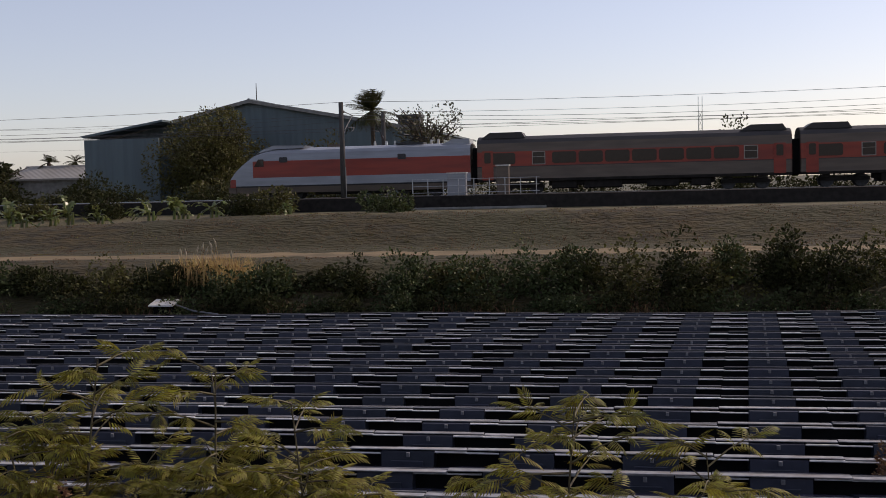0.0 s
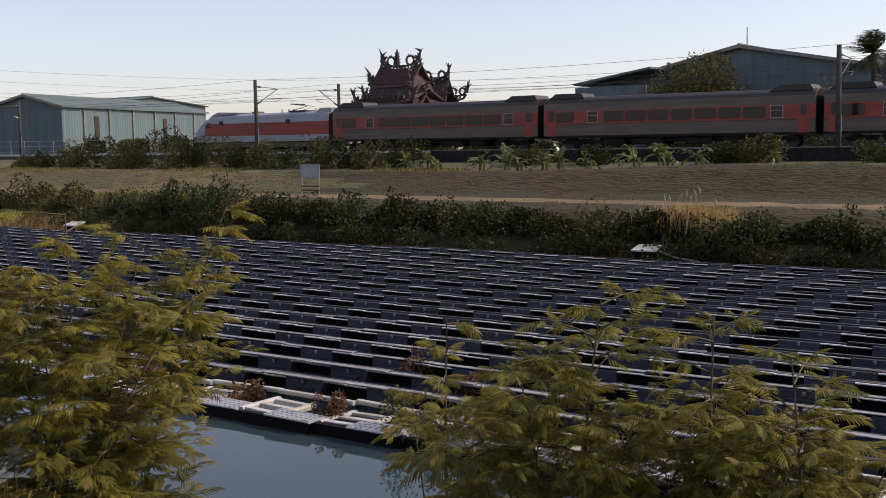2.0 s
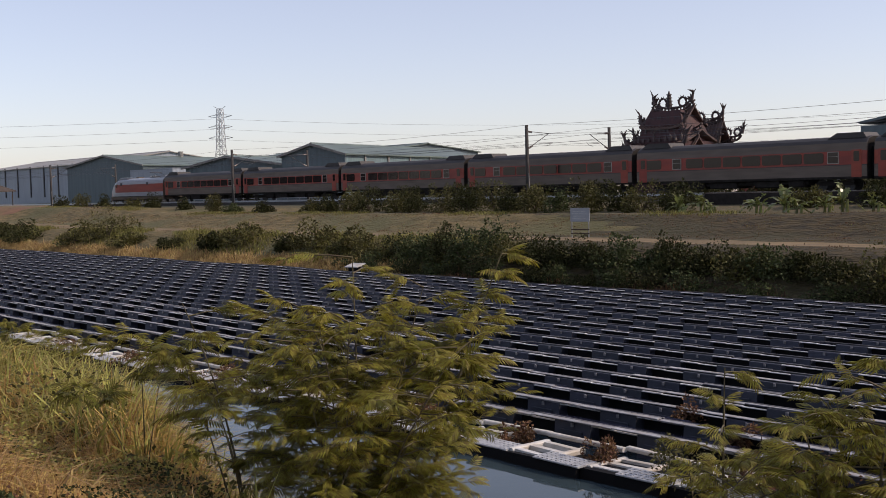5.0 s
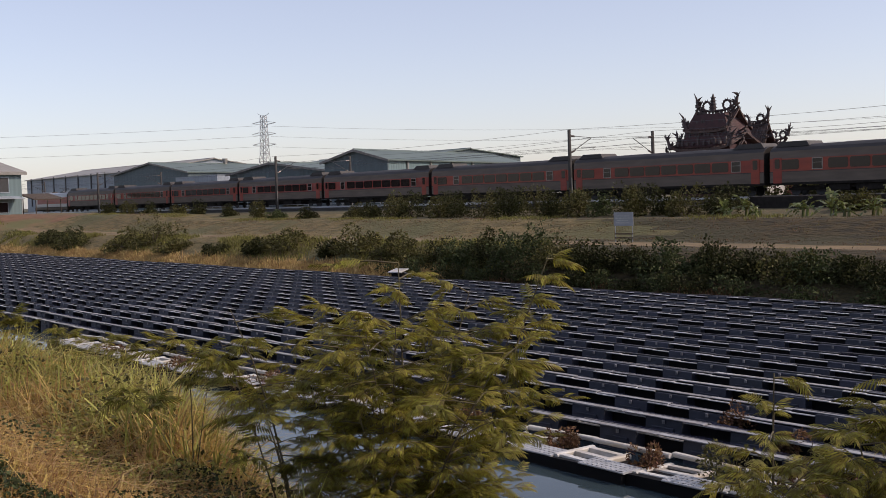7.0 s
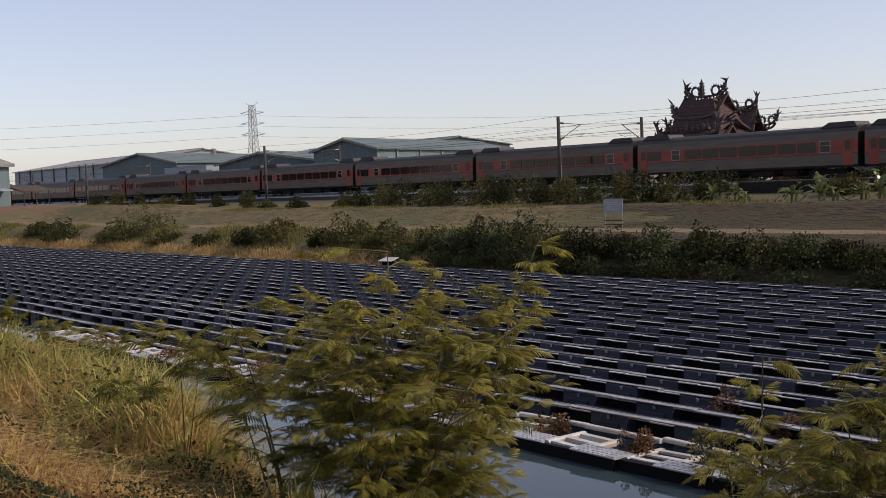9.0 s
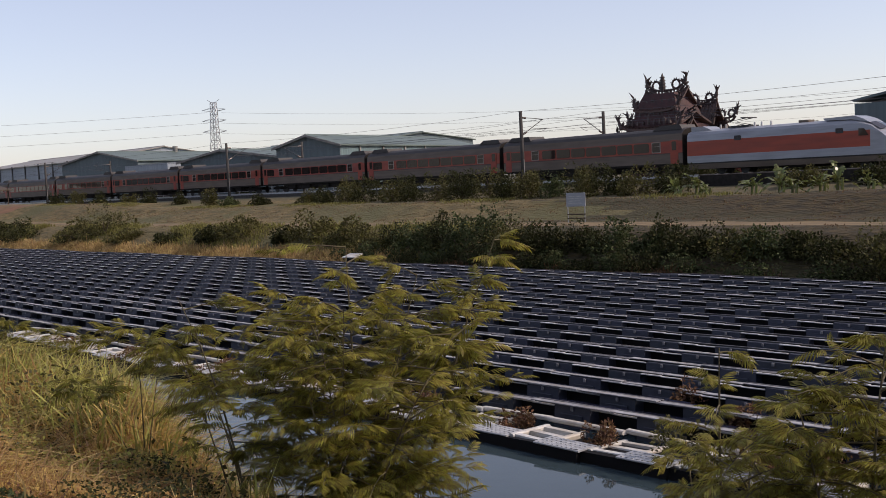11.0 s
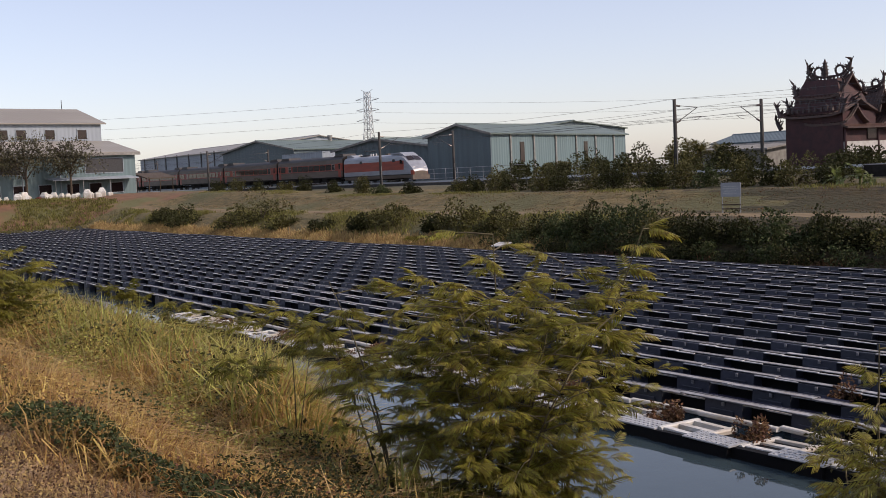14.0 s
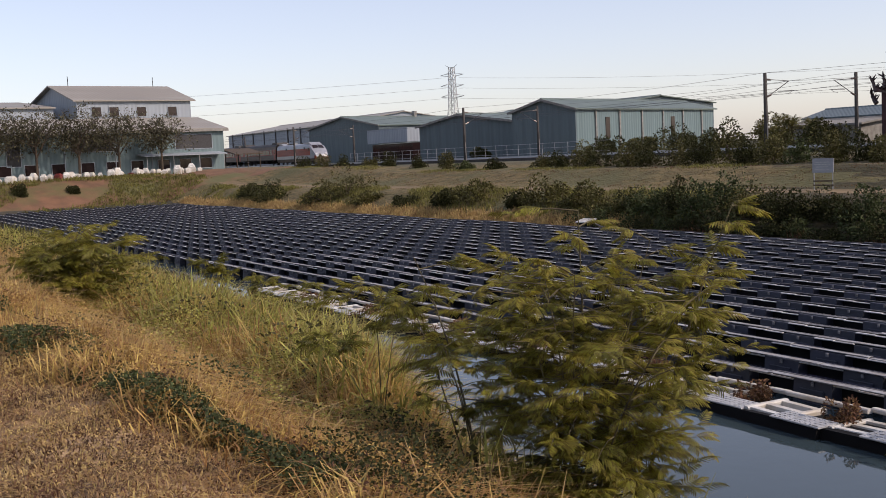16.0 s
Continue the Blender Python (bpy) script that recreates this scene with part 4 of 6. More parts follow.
def build_bags():
    """White bulk bags standing before the factory."""
    m = Matrix.Translation((-176.0, 58.8, 0)) @ Matrix.Rotation(radians(12), 4, "Z")
    r = random.Random(3)
    for i in range(34):
        y = -14 - i * 1.05 + r.uniform(-0.3, 0.3) if i < 26 else -7.5 - (i - 26) * 0.95
        p = m @ Vector((4.2 + r.uniform(-0.8, 0.8), y, 0))
        s = r.uniform(0.6, 1.2)
        g = Geo()
        o = [(-0.5, -0.42), (-0.4, -0.5), (0.4, -0.5), (0.5, -0.4), (0.5, 0.4), (0.4, 0.5), (-0.4, 0.5), (-0.5, 0.42)]
        g.prism([(a * s, b * s) for a, b in o], 0, 0.7 * s, 2, scale_b=1.05)
        g.prism([(a * s, b * s) for a, b in o], 0.7 * s, r.uniform(0.85, 1.25) * s, 2, scale_b=r.uniform(0.35, 0.7))
        z = float(ground_z(p.x, p.y)) - 0.03
        ob = part("bulk_bag", g, M["white" if r.random() < 0.93 else "red"], m=pose(p.x, p.y, z, 0, 0, r.uniform(0, 90)))
        tagged(ob, "filled white woven bulk bag on the ground", "bag", "bags before the factory")


build_bags()


# ---- temple ----
def build_temple():
    t = thing("temple", "dark red temple with tiered upswept roofs and dense ridge ornaments", "temple", at=pose(-73.6, 97, 4.3))

    def swept_roof(x0, x1, y0, y1, z, rise, lift, name="tiled_roof"):
        """Curved two-slope roof whose ridge and eaves sweep up to the ends."""
        g = Geo()
        n, k = 14, 8
        V = []
        for i in range(n + 1):
            u = i / n
            sw = (2 * u - 1) ** 4 * lift
            for j in range(k + 1):
                v = j / k
                s = abs(2 * v - 1)
                V.append((x0 + (x1 - x0) * u, y0 + (y1 - y0) * v, z + rise * (1 - s) ** 1.5 + sw * (0.5 + 0.5 * (1 - s)) + 0.0))
        top = np.array(V)
        V = np.vstack([top, top - (0, 0, 0.22)])
        N = (n + 1) * (k + 1)
        F = []
        for i in range(n):
            for j in range(k):
                a = i * (k + 1) + j
                F += [(a, a + k + 1, a + k + 2, a + 1), (N + a, N + a + 1, N + a + k + 2, N + a + k + 1)]
        for i in range(n):
            for j in (0, k):
                a = i * (k + 1) + j
                F.append((a, N + a, N + a + k + 1, a + k + 1))
        for i in (0, n):
            for j in range(k):
                a = i * (k + 1) + j
                F.append((a, a + 1, N + a + 1, N + a))
        g.add(V, F)
        r = part(name, g, M["tile"], t)
        # tile ribs down both slopes
        rb = Geo()
        for i in range(int((x1 - x0) / 0.45)):
            u = (i + 0.5) / int((x1 - x0) / 0.45)
            sw = (2 * u - 1) ** 4 * lift
            for side in (0, 1):
                pts = []
                for j in range(4):
                    s = j / 3
                    v = 0.5 - 0.5 * s if side == 0 else 0.5 + 0.5 * s
                    pts.append((x0 + (x1 - x0) * u, y0 + (y1 - y0) * v, z + rise * (1 - s) ** 1.5 + sw * (0.5 + 0.5 * (1 - s)) + 0.04))
                rb.tube(pts, 0.07, 4)
        tagged(part("tile_ribs", rb, M["tile"], r), kind="stuff")
        # ridge with pierced band and swallow-tail ends
        rd = Geo()
        for i in range(n):
            u0, u1 = i / n, (i + 1) / n
            za, zb = z + rise + (2 * u0 - 1) ** 4 * lift, z + rise + (2 * u1 - 1) ** 4 * lift
            xa, xb, ym = x0 + (x1 - x0) * u0, x0 + (x1 - x0) * u1, (y0 + y1) / 2
            for d, h in ((0.0, 0.16), (0.42, 0.14)):
                rd.add([(xa, ym - 0.12, za + d), (xb, ym - 0.12, zb + d), (xb, ym + 0.12, zb + d), (xa, ym + 0.12, za + d), (xa, ym - 0.12, za + d + h), (xb, ym - 0.12, zb + d + h), (xb, ym + 0.12, zb + d + h), (xa, ym + 0.12, za + d + h)],
                       [(0, 1, 5, 4), (1, 2, 6, 5), (2, 3, 7, 6), (3, 0, 4, 7), (4, 5, 6, 7), (3, 2, 1, 0)])
            rd.box((xa + xb) / 2, ym, (za + zb) / 2 + 0.29, 0.10, 0.2, 0.3)
        part("ridge", rd, M["ornament"], r)
        return r

    rr = random.Random(8)

    def finial(x, y, z, s, flip=1):
        """Curling dragon-like ridge ornament: a bent tapering body with tufts."""
        g = Geo()
        pts, rad = [], []
        for i in range(12):
            a = i / 11
            th = a * 5.0
            rr_ = 0.42 * (1 - 0.45 * a)
            pts.append((x + flip * 1.25 * s * (0.9 * a + rr_ * math.cos(th) * 0.9), y + 0.1 * math.sin(th), z + 1.25 * s * (0.55 + rr_ * math.sin(th) + 0.5 * a * a)))
            rad.append(s * (0.17 - 0.09 * a))
        g.tube(pts, rad, 6)
        for i in range(9):
            p = pts[2 + i]
            d = (rr.uniform(-0.3, 0.3), rr.uniform(-0.2, 0.2), rr.uniform(0.25, 0.6))
            g.tube([p, (p[0] + d[0] * s, p[1] + d[1] * s, p[2] + d[2] * s)], [0.08 * s, 0.015], 4)
        part("ridge_dragon", g, M["ornament"], t)

    def horn(x, y, z, h, lean):
        """Upswept eave end bristling with small figures."""
        g = Geo()
        pts = [(x, y, z), (x + lean * 0.45, y, z + h * 0.35), (x + lean * 0.8, y, z + h * 0.7), (x + lean, y, z + h)]
        g.tube(pts, [0.26, 0.2, 0.13, 0.04], 6)
        for i in range(12):
            a = rr.random()
            p = np.array(pts[0]) * (1 - a) + np.array(pts[3]) * a
            q = p + np.array([rr.uniform(-0.6, 0.6), rr.uniform(-0.3, 0.3), rr.uniform(0.1, 0.7)])
            g.tube([p, q], [0.13, 0.03], 4)
        part("eave_end", g, M["ornament"], t)

    def figures(x0, x1, y, z, n):
        for i in range(n):
            x = x0 + (x1 - x0) * (i + 0.5) / n + rr.uniform(-0.15, 0.15)
            g = Geo()
            h = rr.uniform(0.4, 1.0)
            g.tube([(x, y, z), (x + rr.uniform(-0.1, 0.1), y, z + h * 0.6), (x + rr.uniform(-0.2, 0.2), y, z + h)], [0.2, 0.16, 0.04], 5)
            g.box(x + rr.uniform(-0.2, 0.2), y, z + h * 0.5, 0.3, 0.2, 0.14, 0.04)
            part("roof_ornament", g, M["ornament"], t)

    def crown(xa, xb, y, z, h, n):
        """Pierced ridge: two curved rails on small posts, loops on top and tall horns at the ends."""
        g = Geo()

        def at(u, d=0.0):
            return (xa + (xb - xa) * u, y, z + d + 0.28 * h * (2 * u - 1) ** 4 + 0.1 * h * (2 * u - 1) ** 2)
        g.tube([at(u) for u in np.linspace(0, 1, 13)], 0.13, 6)
        g.tube([at(u, 0.42) for u in np.linspace(0, 1, 13)], 0.12, 6)
        for i in range(n):
            p = at((i + 0.5) / n)
            g.box(p[0], y, p[2] + 0.22, 0.13, 0.2, 0.4, 0.03)
        part("pierced_ridge", g, M["ornament"], t)
        for u, sg in ((0.22, 1), (0.78, -1)):
            g = Geo()
            p = at(u, 0.5)
            r_ = 0.26 * h
            g.tube([(p[0] + r_ * math.cos(a), y, p[2] + r_ * 0.8 + r_ * math.sin(a)) for a in np.linspace(-0.8, 4.2, 14)], [0.12 + 0.03 * math.sin(i * 2.1) for i in range(14)], 6)
            for i in range(7):
                a = 0.4 + i * 0.5
                q = (p[0] + r_ * math.cos(a), y, p[2] + r_ * 0.8 + r_ * math.sin(a))
                g.tube([q, (q[0] + 0.22 * math.cos(a), y + rr.uniform(-0.1, 0.1), q[2] + 0.22 * math.sin(a) + 0.05)], [0.09, 0.02], 4)
            part("ridge_dragon", g, M["ornament"], t)
        for u, sg in ((0.0, -1), (1.0, 1)):
            horn(at(u)[0], y, at(u, 0.2)[2], h * 0.6, sg * 0.2 * h)

    def walls(x0, x1, y0, y1, z0, z1, k=1.0):
        g = Geo()
        g.prism([(x0, y0), (x1, y0), (x1, y1), (x0, y1)], z0, z1, 2, scale_b=k)
        part("hall_wall", g, M["temple"], t)

    # main hall with its shaded flank, then the lower front halls beside the sunlit face
    walls(-3.64, 3.41, -1, 4.4, 0, 5.6)
    walls(-3.34, 3.11, -0.6, 4.2, 5.6, 9.0, 0.62)
    walls(-1.59, 3.36, 4.4, 8.81, 0, 3.81)
    for y in (4.60, 6.71, 8.66, -0.8):
        g = Geo()
        g.tube([(3.53, y, 0), (3.53, y, 3.91)], [0.16, 0.15], 10)
        part("column", g, M["temple"], t)
    g = Geo()
    g.box(3.47, 3.91, 1.25, 0.22, 9.71, 2.50, 0.04)
    part("pale_plinth", g, M["plaster"], t, "pale plastered lower wall")
    g = Geo()
    g.box(3.47, 3.61, 3.25, 0.16, 1.5, 1.1, 0.04)
    part("dark_doorway", g, M["glass"], t)
    swept_roof(-4.04, 3.71, -1.5, 4.8, 5.3, 1.0, 0.7)
    swept_roof(-3.02, 2.65, -0.5, 4.2, 7.2, 1.74, 0.6)
    swept_roof(-1.19, 3.91, -1.07, 2.73, 4.41, 1.34, 0.4)
    swept_roof(-1.19, 3.91, 5.10, 8.90, 3.91, 1.24, 0.4)
    swept_roof(-0.88, 3.44, 4.4, 7.6, 5.35, 2.34, 0.4)
    g = Geo()
    g.prism([(3.31, 4.06), (4.16, 3.81), (4.16, 3.96), (3.31, 4.31)], -1.2, 8.81, 1)
    part("eave_roof", g, M["tile"], t)
    crown(-2.52, 2.15, 1.8, 8.94, 1.9, 9)
    crown(-0.28, 3.14, 6.0, 7.54, 1.6, 6)
    crown(1.45, 3.66, 9.0, 5.78, 1.5, 4)
    for x, y, z, s_, f in ((-3.34, 0, 5.92, 0.8, -1), (-3.85, -1, 4.77, 0.85, -1), (-3.24, 1, 7.37, 0.8, -1), (3.41, -0.6, 6.2, 0.8, -1), (3.11, 2.4, 6.8, 0.9, 1), (3.41, 4.6, 5.55, 0.8, 1), (3.41, 7.00, 4.95, 0.7, 1)):
        finial(x, y, z, s_, f)
    for x, y, z, h, l in ((-3.54, 1, 6.87, 1.5, -0.4), (-3.74, 0, 5.72, 1.4, -0.5), (-4.25, -1, 4.17, 1.1, -0.7), (-3.94, -1.4, 5.4, 1.3, -0.5), (3.61, -1.4, 5.4, 1.3, 0.4), (3.61, 4.6, 5.5, 1.4, 0.4), (2.55, 0, 7.6, 1.3, 0.4), (-2.92, 0, 7.6, 1.3, -0.4), (3.91, 8.80, 3.91, 1.2, 0.5)):
        horn(x, y, z, h, l)
    figures(-3.64, 3.41, -1.1, 5.7, 10)
    figures(-3.14, 3.01, -0.2, 6.6, 10)
    figures(-2.52, 2.15, 0.2, 7.8, 8)
    figures(-0.09, 3.71, 0.83, 5.65, 5)
    figures(-0.09, 3.71, 7.00, 5.05, 5)
    g = Geo()
    g.tube([(-0.66, 1.8, 9.24), (-0.66, 1.8, 10.07), (-0.66, 1.8, 10.77), (-0.66, 1.8, 11.27)], [0.34, 0.28, 0.2, 0.04], 8)
    for i in range(4):
        g.tube([(-0.66, 1.8, 9.74 + 0.35 * i), (-0.66, 1.8, 9.82 + 0.35 * i)], 0.42 - 0.04 * i, 8)
    part("pagoda_finial", g, M["ornament"], t)
    g = Geo()
    g.box(1.91, 11.81, 1.5, 4.5, 5.6, 3.0, 0.1)
    part("side_wing", g, M["red"], t, "low red side wing")
    g = Geo()
    g.prism([(-0.59, 3.02), (4.41, 3.02), (4.21, 3.25), (-0.39, 3.25)], 8.91, 14.81, 1)
    part("wing_roof", g, M["tile"], t)


build_temple()


# ---- pylon and its lines ----
def build_pylon(x, y, base, top):
    t = thing("power_pylon", "grey steel lattice power pylon with three pairs of arms", "pylon", at=pose(x, y, base, 0, 0, 30))
    h = top - base

    def half(z):
        return np.interp(z / h, [0, 0.55, 1], [3.6, 1.35, 0.9])
    corners = [(1, 1), (-1, 1), (-1, -1), (1, -1)]
    for cx, cy in corners:
        g = Geo()
        zs = np.linspace(0, h, 10)
        g.tube([(cx * half(z), cy * half(z), z) for z in zs], 0.14, 4)
        part("leg", g, M["steel"], t)
    g = Geo()
    zs = [0, 5, 9.5, 13.5, 17, 20, 22.5, 25, 27.5, 30, 32.5, h]
    for a, b in zip(zs[:-1], zs[1:]):
        for i in range(4):
            c, d = corners[i], corners[(i + 1) % 4]
            pa, pb = half(a), half(b)
            g.tube([(c[0] * pa, c[1] * pa, a), (d[0] * pb, d[1] * pb, b)], 0.07, 4)
            g.tube([(d[0] * pa, d[1] * pa, a), (c[0] * pb, c[1] * pb, b)], 0.07, 4)
            g.tube([(c[0] * pb, c[1] * pb, b), (d[0] * pb, d[1] * pb, b)], 0.06, 4)
    part("bracing", g, M["steel"], t)
    for z in (h * 0.66, h * 0.78, h * 0.9):
        for s in (-1, 1):
            g = Geo()
            w = half(z)
            tip = (s * 5.2, 0, z + 0.6)
            for c in (-1, 1):
                g.tube([(s * w, c * w, z), tip], 0.07, 4)
                g.tube([(s * w, c * w, z + 1.3), tip], 0.06, 4)
            part("cross_arm", g, M["steel"], t)
    g = Geo()
    for s in (-1, 1):
        g.tube([(s * 0.9, 0, h), (s * 2.6, 0, h + 1.0)], 0.08, 4)
    part("peak", g, M["steel"], t)


build_pylon(-377, 220, 4.0, 38.6)
for z, e in ((34.5, 37.0), (30.5, 32.5), (26.5, 28.5)):
    def line(z=z, e=e):
        return [(-375 - 190 * u, 216 - 186 * u, z + (e - z) * u - 7.0 * u * (1 - u)) for u in np.linspace(0, 1, 24)]
    wire("thin grey power line in the distance", line, 0.035, "power_line")

    def line2(z=z, e=e):
        return [(-375 + 175 * u, 222 + 190 * u, z - 4 * u - 14 * u * (1 - u)) for u in np.linspace(0, 1, 16)]
    wire("thin grey power line in the distance", line2, 0.03, "power_line")


# ---- trackside things ----
def build_sign():
    t = thing("notice_board", "pale rectangular notice board on thin legs on the dyke", "sign", at=pose(-46.3, 52.2, float(ground_z(-46.3, 52.2)), 0, 0, 12))
    g = Geo()
    g.box(0, 0, 1.42, 1.35, 0.05, 0.86, 0.02, axis=1)
    part("board", g, M["lwhite"], t)
    for i, (w, z) in enumerate(((0.9, 1.62), (1.05, 1.48), (0.8, 1.34), (0.95, 1.2))):
        g = Geo()
        g.box(-0.05, -0.032, z, w, 0.012, 0.05)
        part("text_bar", g, M["steel"], t)
    for x in (-0.6, 0.6):
        g = Geo()
        g.tube([(x, 0.03, -0.1), (x, 0.03, 1.85)], 0.03, 6)
        part("leg", g, M["steel"], t)
    for z in (0.25, 0.5):
        g = Geo()
        g.box(0, 0.0, z, 1.3, 0.05, 0.08, 0.01, axis=0)
        part("slat", g, M["bark"], t)


build_sign()


def build_cabinets():
    for x, w, z0, z1, mt, lb in ((-8.1, 0.75, 4.0, 6.45, "cream", "pale metal signal cabinet"), (-10.95, 1.15, 4.0, 6.05, "lwhite", "blue-white metal signal cabinet")):
        t = thing("signal_cabinet", lb + " behind a railing", "cabinet", at=pose(x, 67.4, 0))
        g = Geo()
        g.box(0, 0, (z0 + z1) / 2, w, 0.6, z1 - z0, 0.03)
        part("body", g, M[mt], t)
        g = Geo()
        g.box(0, 0, z1 + 0.04, w + 0.12, 0.75, 0.07, 0.02)
        part("cap", g, M["white"], t)
        g = Geo()
        g.box(0, -0.31, (z0 + z1) / 2 + 0.2, w - 0.14, 0.03, (z1 - z0) * 0.7, 0.02, axis=1)
        part("door", g, M[mt], t)
    f = thing("railing", "rusty grey pipe railing around the signal cabinets", "railing")
    for x in np.arange(-13.6, -5.4, 0.95):
        g = Geo()
        g.tube([(x, 66.6, 3.8), (x, 66.6, 5.75)], 0.03, 6)
        part("post", g, M["steel"], f)
    for z in (4.35, 4.9, 5.3, 5.72):
        g = Geo()
        g.tube([(-13.6, 66.6, z), (-5.8, 66.6, z)], 0.022, 5)
        part("rail", g, M["steel"], f)
    g = Geo()
    g.prism([(-14, 3.6), (-5.4, 3.6), (-5.4, 4.02), (-14, 4.02)], 66.3, 68.1, 1)
    tagged(part("cabinet_plinth", g, M["concrete"]), "concrete plinth under the signal cabinets", "plinth", kind="structure")
    g = Geo()
    for z in np.arange(0, 8, 0.8):
        for s in (-0.18, 0.18):
            g.tube([(s, 0, z), (-s, 0, z + 0.8)], 0.02, 4)
    for s in (-0.2, 0.2):
        g.tube([(s, 0, 0), (s, 0, 9.5)], 0.03, 4)
    tagged(part("radio_mast", g, M["steel"], m=pose(6.5, 118, 4.3)), "thin lattice radio mast behind the railway", "mast")


build_cabinets()


# ---- plants ----
def feather_template(pairs=7):
    """A twice-feathered leaf along +x, about 1 long, its pinnae hanging from the rib: quads (n, 4, 3)."""
    q = []
    for i in range(pairs):
        u = 0.18 + 0.8 * i / (pairs - 1)
        L = 0.5 * (1 - 0.5 * abs(u - 0.45))
        for s in (-1, 1):
            ang = radians(62 - 26 * u)
            d = np.array([math.cos(ang), s * math.sin(ang), -0.55])
            n = np.array([-d[1], d[0], 0.1])
            p0 = np.array([u, 0, -0.42 * u * u])
            for a, b, wa, wb in ((0.04, 0.5, 0.022, 0.046), (0.5, 1.0, 0.046, 0.012)):
                za, zb = np.array([0, 0, -0.12 * a * a]), np.array([0, 0, -0.12 * b * b])
                q.append([p0 + d * L * a - n * wa + za, p0 + d * L * b - n * wb + zb, p0 + d * L * b + n * wb + zb, p0 + d * L * a + n * wa + za])
    for i in range(3):
        a, b = i / 3, (i + 1) / 3
        q.append([(a, -0.01, -0.42 * a * a), (b, -0.008, -0.42 * b * b), (b, 0.008, -0.42 * b * b), (a, 0.01, -0.42 * a * a)])
    return np.array(q, float)


FEATHER = feather_template()


def place_leaves(tmpl, p, d, size):
    """Copies of a leaf at p along d with the given sizes."""
    n = len(p)
    d = unit(d)
    up = np.array([0, 0, 1.0]) + rng.normal(0, 0.35, (n, 3))
    y = unit(np.cross(up, d))
    z = np.cross(d, y)
    T = tmpl.reshape(-1, 3)
    W = p[:, None] + size[:, None, None] * (T[None, :, 0:1] * d[:, None] + T[None, :, 1:2] * y[:, None] + T[None, :, 2:3] * z[:, None])
    return W.reshape(-1, 4, 3)


def feathery_shrub(x, y, top, spread, stems, leaves, seed, label, tmpl=None, leaf_size=0.26, lean=(0, 0), base_low=0.3):
    """A young leucaena: slender stems from one foot, side twigs, feathery leaves."""
    r = np.random.default_rng(seed)
    z0 = float(ground_z(x, y)) - 0.05
    t = thing("feathery_shrub", label, "shrub", "feathery shrubs on the near bank", at=pose(x, y, z0))
    H = top - z0
    P, D, S = [], [], []
    per = leaves // stems
    for s in range(stems):
        wood = Geo()
        a = r.uniform(0, 2 * math.pi)
        reach = spread * (0.15 if s == 0 else r.uniform(0.35, 1.0))
        h = H * (1.0 if s == 0 else r.uniform(0.86, 1.0) * (1.04 - 0.3 * reach / spread))
        end = np.array([math.cos(a) * reach + lean[0], math.sin(a) * reach * 0.8 + lean[1], h])
        mid = end * 0.5 + np.array([-0.25 * end[0], -0.25 * end[1], 0.08 * h]) + r.normal(0, 0.05, 3)
        pts = [np.zeros(3) + r.normal(0, 0.04, 3) * (1, 1, 0)] + [(1 - u) ** 2 * np.zeros(3) + 2 * u * (1 - u) * mid + u * u * end for u in (0.2, 0.4, 0.6, 0.8, 1.0)]
        rad = 0.017 * (H / 2.6) * (1.0 if s == 0 else 0.75)
        wood.tube(pts, [rad * (1 - 0.8 * i / 5) for i in range(6)], 6)
        twigs = max(6, per // 9)
        for k in range(twigs):
            u = base_low + (1 - base_low) * (k + r.uniform(0, 1)) / twigs
            i = min(int(u * 5), 4)
            f = u * 5 - i
            b = pts[i] * (1 - f) + pts[i + 1] * f
            ang = k * 2.4 + r.uniform(-0.5, 0.5)
            L = spread * r.uniform(0.35, 0.95) * (1.1 - 0.55 * u)
            d = np.array([math.cos(ang), math.sin(ang), r.uniform(0.1, 0.75)])
            d /= np.linalg.norm(d)
            bend = np.array([0, 0, -0.22 * L])
            spot = lambda w: b + d * L * w + bend * w * w
            wood.tube([b, spot(0.35), spot(0.7), spot(1.0)], [rad * 0.4, rad * 0.3, rad * 0.2, 0.002], 4)
            side = np.array([-d[1], d[0], 0])
            m = max(3, per // twigs)
            for j in range(m):
                w = 0.38 + 0.62 * (j + r.uniform(0, 0.6)) / m
                P.append(spot(min(w, 1.0)))
                dd = d * r.uniform(0.3, 0.8) + side * (1 if j % 2 else -1) * r.uniform(0.4, 1.0) + r.normal(0, 0.2, 3)
                dd[2] = dd[2] * 0.5 + r.uniform(-0.1, 0.45)
                D.append(dd if j < m - 1 else d + r.normal(0, 0.2, 3))
                S.append(leaf_size * r.uniform(0.6, 1.2))
        part("stem", wood, M["stem"], t)
    q = place_leaves(FEATHER if tmpl is None else tmpl, np.array(P), np.array(D), np.array(S))
    part("foliage", quads("foliage", q, M["leu"]), None, t)
    return t


def clump_points(n, cx, cy, cz, rx, ry, rz, lumps, r):
    """Points on and in a lumpy crown made of many small lobes."""
    C = r.normal(0, 1, (lumps, 3))
    C = C / np.linalg.norm(C, axis=1, keepdims=True) * r.uniform(0.25, 0.95, (lumps, 1))
    C[:, 2] = np.abs(C[:, 2]) * 0.9 + 0.02
    R = r.uniform(0.18, 0.42, lumps)
    i = r.integers(0, lumps, n)
    d = r.normal(0, 1, (n, 3))
    d /= np.linalg.norm(d, axis=1, keepdims=True)
    p = C[i] + d * R[i, None] * r.uniform(0.55, 1.0, (n, 1)) ** 0.5
    out = unit(p + d * 1.0)
    return p * (rx, ry, rz) + (cx, cy, cz), out


